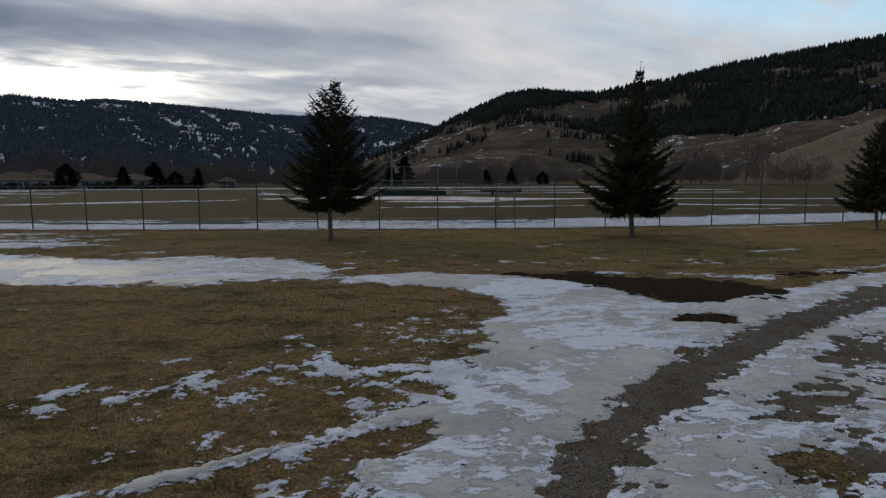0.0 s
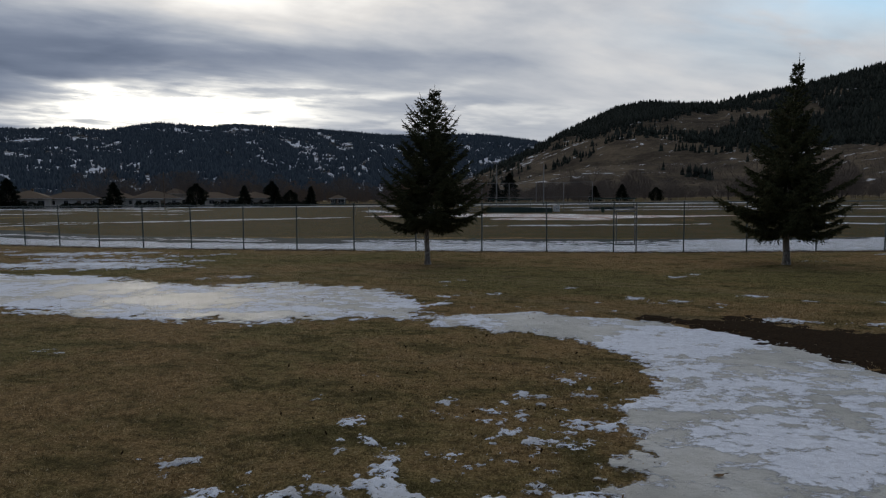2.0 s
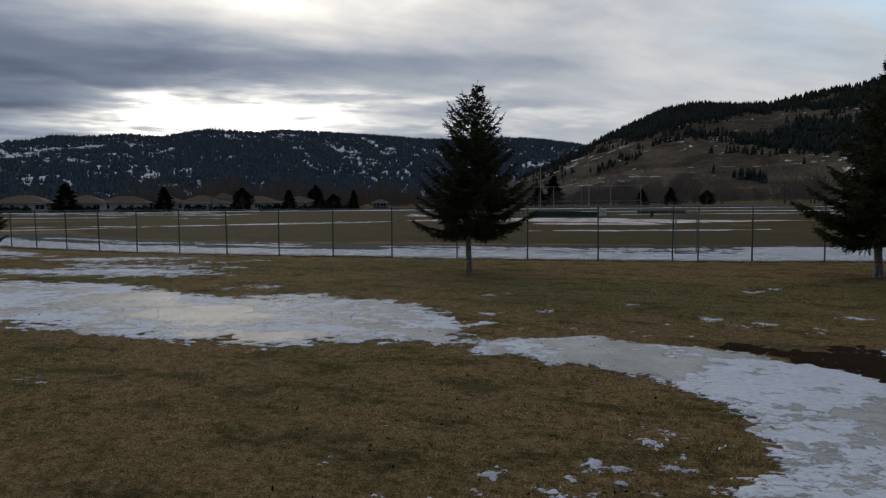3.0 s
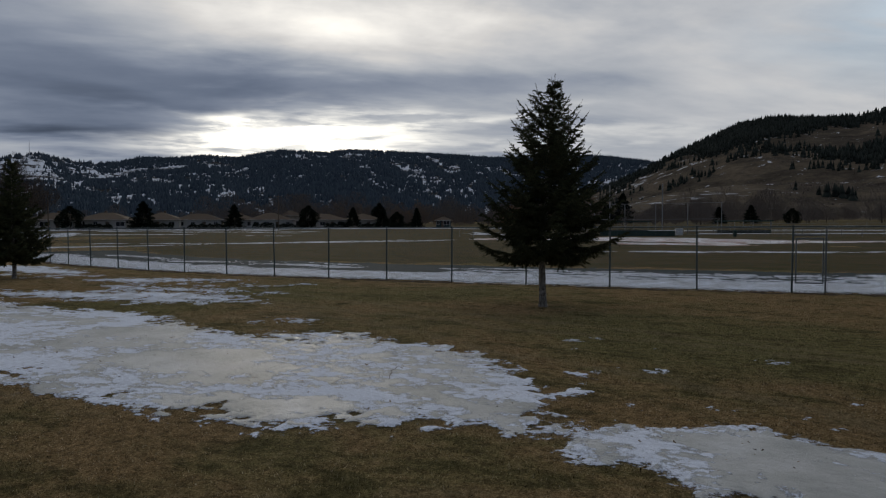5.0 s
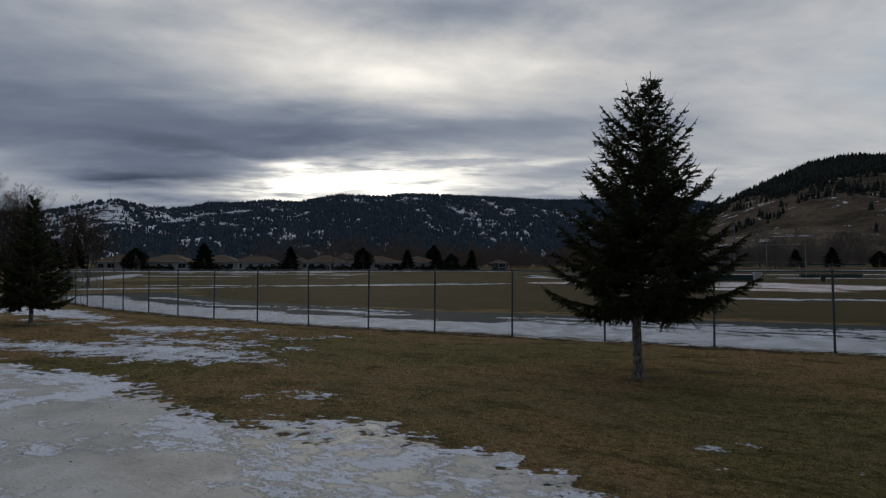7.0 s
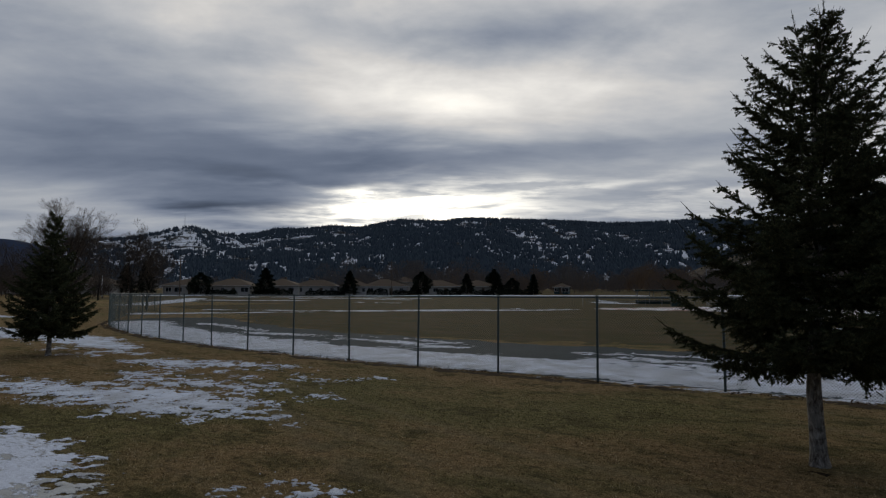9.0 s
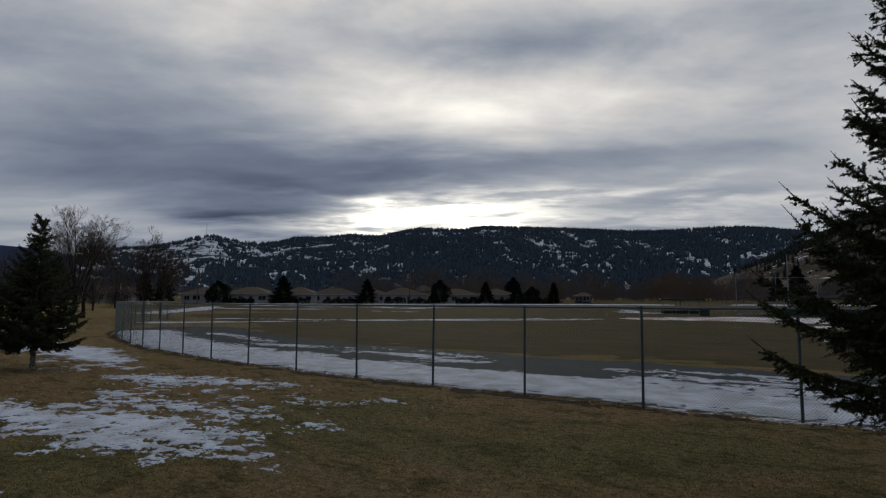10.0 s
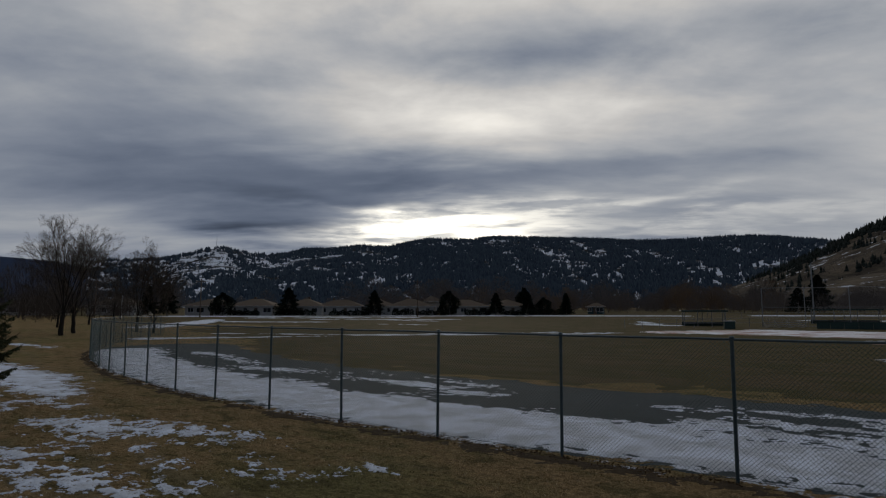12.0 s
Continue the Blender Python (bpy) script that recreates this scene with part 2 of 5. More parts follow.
def lawn_build(k, pos):
    fine = k.noise(pos, 34, 5, 0.8)
    tuft = k.noise(pos, 8.0, 6, 0.78, 0.3)
    straw = k.ramp(fine, (0.30, (0.070, 0.046, 0.018)), (0.48, (0.285, 0.184, 0.084)), (0.68, (0.56, 0.42, 0.23)))
    olive = k.ramp(fine, (0.30, (0.040, 0.037, 0.013)), (0.48, (0.175, 0.154, 0.060)), (0.68, (0.40, 0.335, 0.155)))
    col = lawn_tint(k, pos, straw, olive)
    col = k.mix(k.step(tuft, 0.34, 0.60), k.mix(0.58, col, (0.022, 0.016, 0.006)), col)
    return col, None, k.m("ADD", k.m("MULTIPLY", fine, 0.7), k.m("MULTIPLY", tuft, 1.6)), 0.05


def snow_build(k, pos):
    z = k.add("ShaderNodeSeparateXYZ")
    k.put(z.inputs[0], pos)
    rim = k.step(z.outputs[2], 0.030, 0.012)
    crust = k.noise(k.scaled(pos, 1, 1.5, 1, 0.2), 2.3, 10, 0.72, 0.35)
    mid = k.noise(k.scaled(pos, 1, 1.5, 1, 0.1), 0.34, 4, 0.55, 0.5)
    grain = k.noise(pos, 70, 3, 0.7)
    flake = k.noise(k.scaled(pos, 1, 1.5, 1, 0.1), 10.0, 7, 0.74, 0.5)
    f = k.m("ADD", k.m("ADD", crust, k.m("MULTIPLY", k.m("SUBTRACT", mid, 0.5), 1.1)), k.m("ADD", k.m("MULTIPLY", rim, 0.10), k.m("MULTIPLY", k.m("SUBTRACT", flake, 0.5), 0.34)))
    chips = k.step(f, 0.484, 0.545)
    snow = k.ramp(k.m("ADD", k.m("MULTIPLY", grain, 0.35), k.m("MULTIPLY", flake, 0.65)), (0.34, (0.45, 0.485, 0.56)), (0.60, (0.72, 0.77, 0.865)))
    ice = k.ramp(k.m("ADD", k.m("MULTIPLY", k.noise(pos, 0.8, 6, 0.65, 0.4), 0.75), k.m("MULTIPLY", flake, 0.25)), (0.34, (0.27, 0.275, 0.262)), (0.50, (0.41, 0.415, 0.40)), (0.68, (0.55, 0.56, 0.56)))
    col = k.mix(chips, ice, snow)
    groove = k.m("MULTIPLY", k.m("SUBTRACT", 1.0, k.step(k.m("ABSOLUTE", k.m("SUBTRACT", f, 0.50)), 0.002, 0.022)), 0.06)
    col = k.mix(groove, col, (0.13, 0.12, 0.10))
    grit = k.noise(pos, 26, 5, 0.8)
    dirt = k.m("MULTIPLY", k.step(k.m("ADD", grit, k.m("ADD", k.m("MULTIPLY", rim, 0.10), k.m("MULTIPLY", k.m("SUBTRACT", k.noise(pos, 0.6, 4, 0.6), 0.5), 0.30))), 0.62, 0.74), 0.75)
    col = k.mix(dirt, col, (0.065, 0.054, 0.040))
    rough = k.m("ADD", k.m("ADD", 0.46, k.m("MULTIPLY", chips, 0.36)), k.m("MULTIPLY", flake, 0.22))
    height = k.m("ADD", k.m("MULTIPLY", chips, 0.35), k.m("ADD", k.m("MULTIPLY", flake, 0.9), k.m("MULTIPLY", grain, 0.12)))
    torn = k.noise(k.scaled(pos, 1, 1.5, 1), 11, 6, 0.74, 0.4)
    cover = k.step(k.m("ADD", z.outputs[2], k.m("MULTIPLY", k.m("SUBTRACT", torn, 0.5), 0.055)), 0.007, 0.017)
    return col, rough, height, 0.022, cover


def dry_snow_build(k, pos):
    grain = k.noise(pos, 30, 4, 0.7)
    mid = k.noise(pos, 1.2, 5, 0.6, 0.5)
    col = k.mix(k.step(mid, 0.32, 0.66), k.ramp(grain, (0.3, (0.36, 0.37, 0.39)), (0.7, (0.50, 0.53, 0.58))), (0.66, 0.715, 0.81))
    col = k.mix(k.m("MULTIPLY", k.step(k.noise(pos, 5, 6, 0.75), 0.60, 0.72), 0.55), col, (0.12, 0.10, 0.075))
    z = k.add("ShaderNodeSeparateXYZ")
    k.put(z.inputs[0], pos)
    torn = k.noise(k.scaled(pos, 1, 1.4, 1), 11, 6, 0.74, 0.3)
    cover = k.step(k.m("ADD", z.outputs[2], k.m("MULTIPLY", k.m("SUBTRACT", torn, 0.5), 0.125)), 0.003, 0.011)
    return col, None, k.m("ADD", mid, k.m("ADD", k.m("MULTIPLY", grain, 0.3), k.m("MULTIPLY", torn, 0.8))), 0.04, cover


def gravel_build(k, pos):
    v = k.add("ShaderNodeTexVoronoi")
    k.put(v.inputs["Vector"], pos)
    v.inputs["Scale"].default_value = 70
    grit = k.noise(pos, 70, 4, 0.8)
    col = k.ramp(grit, (0.28, (0.030, 0.025, 0.020)), (0.5, (0.105, 0.090, 0.072)), (0.72, (0.30, 0.265, 0.22)))
    mud = k.step(k.noise(pos, 1.9, 7, 0.72, 0.4), 0.46, 0.60)
    col = k.mix(k.m("MULTIPLY", mud, 0.7), col, k.ramp(grit, (0.3, (0.030, 0.022, 0.011)), (0.7, (0.135, 0.098, 0.050))))
    return col, None, k.m("ADD", k.m("MULTIPLY", k.m("SUBTRACT", 1.0, v.outputs["Distance"]), 0.6), k.noise(pos, 9, 6, 0.75)), 0.022


def track_build(k, pos):
    col = k.ramp(k.noise(pos, 60, 3, 0.8), (0.25, (0.022, 0.029, 0.031)), (0.75, (0.070, 0.083, 0.087)))
    wet = k.step(k.noise(pos, 0.5, 4, 0.6, 0.5), 0.42, 0.6)
    return k.mix(wet, col, k.mix(0.4, col, (0.03, 0.035, 0.035))), None, k.noise(pos, 50, 3, 0.7), 0.008


def soil_build(k, pos):
    col = k.ramp(k.noise(pos, 25, 5, 0.75), (0.3, (0.008, 0.006, 0.004)), (0.75, (0.045, 0.029, 0.017)))
    return col, None, k.noise(pos, 12, 5, 0.7), 0.02


def clay_build(k, pos):
    n = k.noise(k.scaled(pos, 1, 2.5, 1), 0.25, 6, 0.65, 0.6)
    return k.mix(k.step(n, 0.40, 0.56), (0.36, 0.21, 0.16), (0.74, 0.75, 0.78)), None, n, 0.03


def plain(col, var=0.25, scale=12.0, bump=0.004):
    def build(k, pos):
        n = k.noise(pos, scale, 5, 0.65, 0.2)
        big = k.noise(pos, scale * 0.12, 3, 0.6)
        dark = tuple(c * (1 - var) for c in col)
        lite = tuple(min(1.0, c * (1 + var)) for c in col)
        c = k.ramp(k.m("ADD", k.m("MULTIPLY", n, 0.6), k.m("MULTIPLY", big, 0.4)), (0.3, dark), (0.7, lite))
        return c, None, n, bump
    return build


def bark_build(k, pos):
    n = k.noise(k.scaled(pos, 1, 1, 0.35), 26, 6, 0.7, 0.6)
    big = k.noise(k.scaled(pos, 1, 1, 1.6), 5, 4, 0.6, 0.5)
    col = k.ramp(n, (0.36, (0.040, 0.032, 0.025)), (0.50, (0.185, 0.160, 0.133)), (0.64, (0.46, 0.425, 0.37)))
    return k.mix(k.step(big, 0.42, 0.62), col, k.mix(0.45, col, (0.34, 0.33, 0.30))), None, n, 0.03


def needle_build(k, pos):
    g = k.add("ShaderNodeNewGeometry").outputs["Random Per Island"]
    col = k.ramp(g, (0.0, (0.028, 0.036, 0.020)), (0.6, (0.052, 0.061, 0.030)), (1.0, (0.105, 0.099, 0.048)))
    return k.mix(k.step(k.noise(pos, 1.4, 3, 0.6), 0.5, 0.75), col, k.mix(0.4, col, (0.05, 0.042, 0.022))), None, None, 0


def blade_build(k, pos):
    g = k.add("ShaderNodeNewGeometry").outputs["Random Per Island"]
    clump = k.noise(pos, 3.2, 5, 0.7, 0.3)
    straw = k.ramp(g, (0.0, (0.062, 0.042, 0.017)), (0.5, (0.305, 0.202, 0.094)), (0.85, (0.54, 0.40, 0.22)), (1.0, (0.76, 0.64, 0.44)))
    olive = k.ramp(g, (0.0, (0.030, 0.029, 0.010)), (0.5, (0.190, 0.168, 0.067)), (0.85, (0.38, 0.33, 0.15)), (1.0, (0.60, 0.52, 0.32)))
    col = lawn_tint(k, pos, straw, olive)
    return k.mix(k.m("MULTIPLY", k.step(clump, 0.50, 0.66), 0.50), col, (0.042, 0.035, 0.014)), None, None, 0


# Blue haze of distance is painted into the conifer colour, lighter than real needles.
def hazed_woods_build(k, pos):
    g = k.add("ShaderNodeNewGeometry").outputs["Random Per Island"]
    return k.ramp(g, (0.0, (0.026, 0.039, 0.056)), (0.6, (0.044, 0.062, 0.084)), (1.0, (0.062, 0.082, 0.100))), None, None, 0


def ridge_build(k, pos):
    n = k.noise(k.scaled(pos, 1, 1, 2.0), 0.010, 5, 0.6, 0.3)
    fine = k.noise(pos, 0.045, 6, 0.75)
    snow = k.step(k.m("ADD", k.m("MULTIPLY", n, 0.5), k.m("MULTIPLY", fine, 0.5)), 0.46, 0.52)
    return k.mix(snow, (0.04, 0.038, 0.034), (0.66, 0.70, 0.77)), None, fine, 2.0


def hill_build(k, pos):
    n = k.noise(pos, 0.008, 6, 0.6, 0.6)
    fine = k.noise(pos, 0.12, 6, 0.7)
    bands = k.noise(k.scaled(pos, 1, 1, 6), 0.02, 5, 0.65, 0.4)
    mixed = k.m("ADD", k.m("MULTIPLY", n, 0.45), k.m("ADD", k.m("MULTIPLY", fine, 0.3), k.m("MULTIPLY", bands, 0.25)))
    col = k.ramp(mixed, (0.38, (0.030, 0.025, 0.020)), (0.47, (0.066, 0.054, 0.040)), (0.56, (0.118, 0.094, 0.066)), (0.68, (0.19, 0.150, 0.102)))
    lie = k.add("ShaderNodeSeparateXYZ")
    k.put(lie.inputs[0], k.add("ShaderNodeNewGeometry").outputs["Normal"])
    flat = k.step(lie.outputs[2], 0.955, 0.998)
    patches = k.noise(k.scaled(pos, 1, 1, 1.4), 0.045, 7, 0.74, 0.2)
    where = k.noise(pos, 0.0045, 3, 0.5)
    spots = k.step(k.m("ADD", patches, k.m("ADD", k.m("MULTIPLY", flat, 0.012), k.m("MULTIPLY", k.m("SUBTRACT", where, 0.5), 0.30))), 0.61, 0.65)
    return k.mix(spots, col, (0.62, 0.65, 0.70)), None, fine, 1.5


def twig_build(col):
    def build(k, pos):
        g = k.add("ShaderNodeNewGeometry").outputs["Random Per Island"]
        return k.ramp(g, (0.0, tuple(c * 0.55 for c in col)), (1.0, tuple(c * 1.4 for c in col))), None, None, 0
    return build


def wall_build(k, pos):
    lap = k.add("ShaderNodeTexWave", wave_type="BANDS", bands_direction="Z")
    k.put(lap.inputs["Vector"], pos)
    lap.inputs["Scale"].default_value = 1.6
    n = k.noise(pos, 3, 4, 0.6)
    info = k.add("ShaderNodeObjectInfo").outputs["Random"]
    col = k.ramp(info, (0.0, (0.42, 0.38, 0.32)), (0.5, (0.58, 0.57, 0.55)), (1.0, (0.46, 0.40, 0.32)))
    return k.mix(k.m("MULTIPLY", n, 0.4), col, (0.52, 0.49, 0.45)), None, lap.outputs[1], 0.02


def roof_build(k, pos):
    n = k.noise(k.scaled(pos, 1, 1, 6), 3, 5, 0.7)
    info = k.add("ShaderNodeObjectInfo").outputs["Random"]
    col = k.ramp(info, (0.0, (0.098, 0.076, 0.055)), (1.0, (0.128, 0.099, 0.072)))
    return k.mix(k.step(n, 0.3, 0.7), k.mix(0.4, col, (0.08, 0.06, 0.05)), col), None, n, 0.03


LAWN = surface("lawn", lawn_build, 0.95, 0.03)
ICE = surface("icy_snow", snow_build, 0.5, 0.4)
SNOW = surface("old_snow", dry_snow_build, 0.85)
def outfield_build(k, pos):
    n = k.noise(k.scaled(pos, 1, 2.2, 1, 0.2), 0.25, 5, 0.65, 0.4)
    fine = k.noise(pos, 20, 5, 0.8)
    green = k.ramp(fine, (0.3, (0.024, 0.024, 0.009)), (0.5, (0.072, 0.062, 0.026)), (0.75, (0.145, 0.124, 0.058)))
    dry = k.ramp(fine, (0.3, (0.036, 0.027, 0.012)), (0.5, (0.106, 0.079, 0.044)), (0.75, (0.20, 0.150, 0.088)))
    return k.mix(k.step(n, 0.40, 0.62), green, dry), None, fine, 0.03


OUTFIELD = surface("outfield_turf", outfield_build, 0.95, 0.03)
GRAVEL = surface("gravel", gravel_build, 0.9, 0.12)
TRACK = surface("track_gravel", track_build, 0.9, 0.12)
SOIL = surface("wet_soil", soil_build, 0.95, 0.02)
DIRT = surface("leafy_dirt", plain((0.060, 0.044, 0.028), 0.55, 18, 0.03), 0.95, 0.03)
CLAY = surface("clay_and_snow", clay_build)
BARK = surface("bark", bark_build)
NEEDLE = surface("needles", needle_build, 0.85, 0.05)
BLADE = surface("grass_blades", blade_build, 0.9, 0.03)
HAZED_WOODS = surface("hazed_far_conifers", hazed_woods_build, 0.95, 0.05)
RIDGE = surface("ridge_ground", ridge_build, 0.95, 0.03)
HILL = surface("dry_hill", hill_build, 0.95, 0.03)
# paler copy of the bare twigs; haze over the distance is in its colour
HAZED_TWIG = surface("hazed_bare_brush", twig_build((0.155, 0.130, 0.112)), 0.95, 0.03)
# the blue here is aerial haze, put into the forest's base colour
HAZE_BLUE_WOODS = surface("haze_blue_forest", plain((0.026, 0.040, 0.075), 0.2, 0.004, 1.0), 0.95, 0.02)
SANDY = surface("sandy_slope", plain((0.120, 0.097, 0.069), 0.45, 0.15, 0.6), 0.95, 0.03)
DARK_BARK = surface("dark_bark", plain((0.030, 0.026, 0.022), 0.4, 14), 0.9, 0.1)
PINES = surface("hill_pine_needles", twig_build((0.023, 0.028, 0.024)), 0.95, 0.05)
TWIG = surface("bare_twigs", twig_build((0.085, 0.068, 0.056)), 0.9, 0.1)
RUST_TWIG = surface("willow_twigs", twig_build((0.19, 0.125, 0.075)), 0.9, 0.1)
STEEL = surface("weathered_green_steel", plain((0.075, 0.100, 0.105), 0.3, 20), 0.55, 0.35, 0.1)
WIRE = surface("coated_wire", plain((0.052, 0.088, 0.088), 0.3, 30), 0.6, 0.2)
GALV = surface("galvanised_steel", plain((0.22, 0.23, 0.24), 0.25, 15), 0.5, 0.5, 0.4)
WALL = surface("house_siding", wall_build, 0.85, 0.1)
ROOF = surface("roof_shingles", roof_build, 0.9, 0.08)
DARK_GLASS = surface("window_glass", plain((0.02, 0.023, 0.026), 0.2, 2), 0.08, 0.5)
WHITE = surface("white_paint", plain((0.70, 0.70, 0.69), 0.08, 6), 0.6)
WOOD = surface("weathered_wood", plain((0.14, 0.105, 0.075), 0.35, 9), 0.85)
GREEN = surface("green_panel", plain((0.030, 0.058, 0.050), 0.3, 4), 0.6)
TEAL = surface("teal_siding", plain((0.035, 0.065, 0.065), 0.25, 3), 0.7)
SHRUB = surface("hedge_leaves", twig_build((0.017, 0.022, 0.015)), 0.85, 0.05)


# ---- ground, one sheet to the horizon ----
def ground_sheet():
    a = np.concatenate([np.linspace(0, 60, 31), 60 * (4500 / 60) ** np.linspace(0, 1, 50)[1:]])
    ax = np.concatenate([-a[:0:-1], a])
    X, Y = np.meshgrid(ax, ax + 20, indexing="ij")
    V = np.stack([X, Y, gz(X, Y)], -1).reshape(-1, 3)
    n = len(ax)
    i, j = np.meshgrid(np.arange(n - 1), np.arange(n - 1), indexing="ij")
    q = i * n + j
    F = np.stack([q, q + n, q + n + 1, q + 1], -1).reshape(-1, 4)
    ob = link_mesh("ground", V, F, LAWN, smooth=True)
    return tagged(ob, "dormant brown and olive lawn with worn patches", "lawn", kind="structure")


ground_sheet()


def stroke_distance(X, Y, stroke):
    """Signed distance to a chain of discs (x, y, radius) joined by tapering bands."""
    best = np.full(X.shape, 1e9)
    pairs = list(zip(stroke[:-1], stroke[1:])) or [(stroke[0], stroke[0])]
    for (ax, ay, ar), (bx, by, br) in pairs:
        dx, dy = bx - ax, by - ay
        L = dx * dx + dy * dy + 1e-9
        t = np.clip(((X - ax) * dx + (Y - ay) * dy) / L, 0, 1)
        best = np.minimum(best, np.hypot(X - ax - t * dx, Y - ay - t * dy) - (ar + (br - ar) * t))
    return best


COVER = []


def sheet(name, strokes, mat, cell, top, ragged, scale, label, category, base=0.0, seed=0, holes=(), slope=0.06, stretch=1.0, speckle=0.0, cut=(), kind="structure"):
    """A thin uneven layer on the ground: thickest inside the strokes, its rim torn by noise."""
    pts = [p for s in strokes for p in s]
    m = ragged + speckle * 0.1 + 0.5
    x0, x1 = min(p[0] - p[2] for p in pts) - m, max(p[0] + p[2] for p in pts) + m
    y0, y1 = min(p[1] - p[2] for p in pts) - m, max(p[1] + p[2] for p in pts) + m
    gx, gy = np.arange(x0, x1, cell), np.arange(y0, y1, cell)
    X, Y = np.meshgrid(gx, gy, indexing="ij")

    def lift_at(X, Y):
        d = np.full(X.shape, 50.0)
        for s in strokes:
            reach = 2.0 + max(p[2] for p in s)
            near_ = ((X > min(p[0] for p in s) - reach) & (X < max(p[0] for p in s) + reach)
                     & (Y > min(p[1] for p in s) - reach) & (Y < max(p[1] for p in s) + reach))
            if near_.any():
                d[near_] = np.minimum(d[near_], stroke_distance(X[near_], Y[near_], s))
        for s in holes:
            d = np.maximum(d, -stroke_distance(X, Y, s))
        n = fbm(X, Y * stretch, scale, 5, seed, 0.6)
        fine = fbm(X, Y * stretch, scale * 6, 4, seed + 40, 0.7)
        edge = -d + ragged * (1.6 * n + 1.1 * fine)
        if speckle:
            edge = edge + speckle * np.minimum(fbm(X, Y * 1.3, 3.6, 4, seed + 70, 0.7), 0.12)
        for s in cut:
            edge = np.minimum(edge, stroke_distance(X, Y, s) + 0.25 * fine)
        return edge * slope

    lift = lift_at(X, Y)
    COVER.append((lift_at, x0, x1, y0, y1))
    h = np.clip(lift, -0.02, top) + np.where(lift > 0, 0.35 * top * fbm(X, Y, 2.5, 4, seed + 9), 0)
    keep = h > -0.012
    cellkeep = keep[:-1, :-1] | keep[1:, :-1] | keep[:-1, 1:] | keep[1:, 1:]
    i, j = np.nonzero(cellkeep)
    ny = len(gy)
    q = i * ny + j
    F = np.stack([q, q + ny, q + ny + 1, q + 1], -1)
    used, inv = np.unique(F.ravel(), return_inverse=True)
    Z = gz(X, Y) + np.minimum(h, top * 1.3) + base
    V = np.stack([X, Y, Z], -1).reshape(-1, 3)[used]
    ob = link_mesh(name, V, inv.reshape(-1, 4), mat, smooth=True)
    return tagged(ob, label, category, kind=kind)


# gravel, soil, warning track
sheet("gravel_path", [[(2.4, 5.0, 1.4), (3.0, 7.4, 1.0), (4.6, 9.4, 0.8), (6.6, 11.3, 0.8), (9.5, 13.6, 0.8), (14, 16.2, 0.8)],
                      [(5.5, 5.0, 1.5), (6.5, 8.0, 1.8), (10, 11, 1.8), (15, 13.5, 1.8)]],
      GRAVEL, 0.08, 0.014, 0.25, 0.8, "grey gravel footpath emerging from ice", "path", seed=3, slope=0.05)
sheet("bare_soil", [[(3.4, 17.5, 0.25), (4.9, 17.1, 0.85), (6.0, 15.9, 1.2), (7.4, 15.6, 1.15), (8.6, 14.7, 0.65)], [(-3.04, 27.5, 0.22)], [(10.15, 28.6, 0.2)], [(-2.35, 27.2, 0.02)], [(4.8, 15.7, 0.75), (6.5, 14.6, 0.95), (8.0, 14.3, 0.7)], [(5.1, 12.3, 0.4), (6.1, 12.4, 0.6)],
                    [(10.6, 17.3, 0.5), (12.5, 17.6, 0.3)]],
      SOIL, 0.08, 0.03, 0.5, 0.9, "bare wet dark soil", "soil", seed=5)
FENCE = [(-70.0, 62.5), (-64.0, 55.8), (-58.0, 50.2), (-51.5, 45.4), (-45.5, 41.9), (-40.1, 39.5), (-34.8, 37.6), (-28.75, 35.95), (-23.0, 34.85), (-17.1, 34.25),
         (-14.04, 34.09), (-7.95, 33.8), (1.57, 33.72), (7.8, 34.0), (13.9, 34.9), (20.2, 36.2), (26.0, 37.7), (36.0, 41.5)]


def smooth_line(points, step):
    """Points every step metres along a curve through the given ones."""
    P = np.array([points[0], *points, points[-1]], float)
    out = []
    for k in range(1, len(P) - 2):
        p0, p1, p2, p3 = P[k - 1:k + 3]
        for t in np.linspace(0, 1, 40, endpoint=False):
            out.append(0.5 * (2 * p1 + (p2 - p0) * t + (2 * p0 - 5 * p1 + 4 * p2 - p3) * t * t + (3 * p1 - p0 - 3 * p2 + p3) * t ** 3))
    out.append(P[-1])
    Q = np.array(out)
    s = np.concatenate([[0], np.cumsum(np.hypot(*np.diff(Q, axis=0).T))])
    return Q, s


LINE, ARC = smooth_line(FENCE, 1)


def along(s):
    return float(np.interp(s, ARC, LINE[:, 0])), float(np.interp(s, ARC, LINE[:, 1]))


S0 = float(ARC[np.argmin(np.hypot(LINE[:, 0] + 14.04, LINE[:, 1] - 34.09))])
SMAX = float(ARC[-1])
# places of the fence posts along the line; the gaps between them differ
POSTS = [3.3 + 3.09 * k for k in range(12)] + [40.42, 43.54, 46.62, 49.8, 52.78, 55.78, 58.79, 61.83, 64.9, 67.92, 71.0, 74.19, 77.45, 80.54, 83.62,
                                              86.81, 89.69, 92.92, 96.19, 99.37, 102.59, 105.61, 109.15, 112.4, 115.6]


def inside(s, d):
    """A place d metres to the field side of the fence."""
    x, y = along(s)
    a, b = along(s - 0.5), along(s + 0.5)
    tx, ty = b[0] - a[0], b[1] - a[1]
    L = math.hypot(tx, ty) or 1
    return x - ty / L * d, y + tx / L * d


S_BEND = float(ARC[np.argmin(np.hypot(LINE[:, 0] + 40.1, LINE[:, 1] - 39.6))])


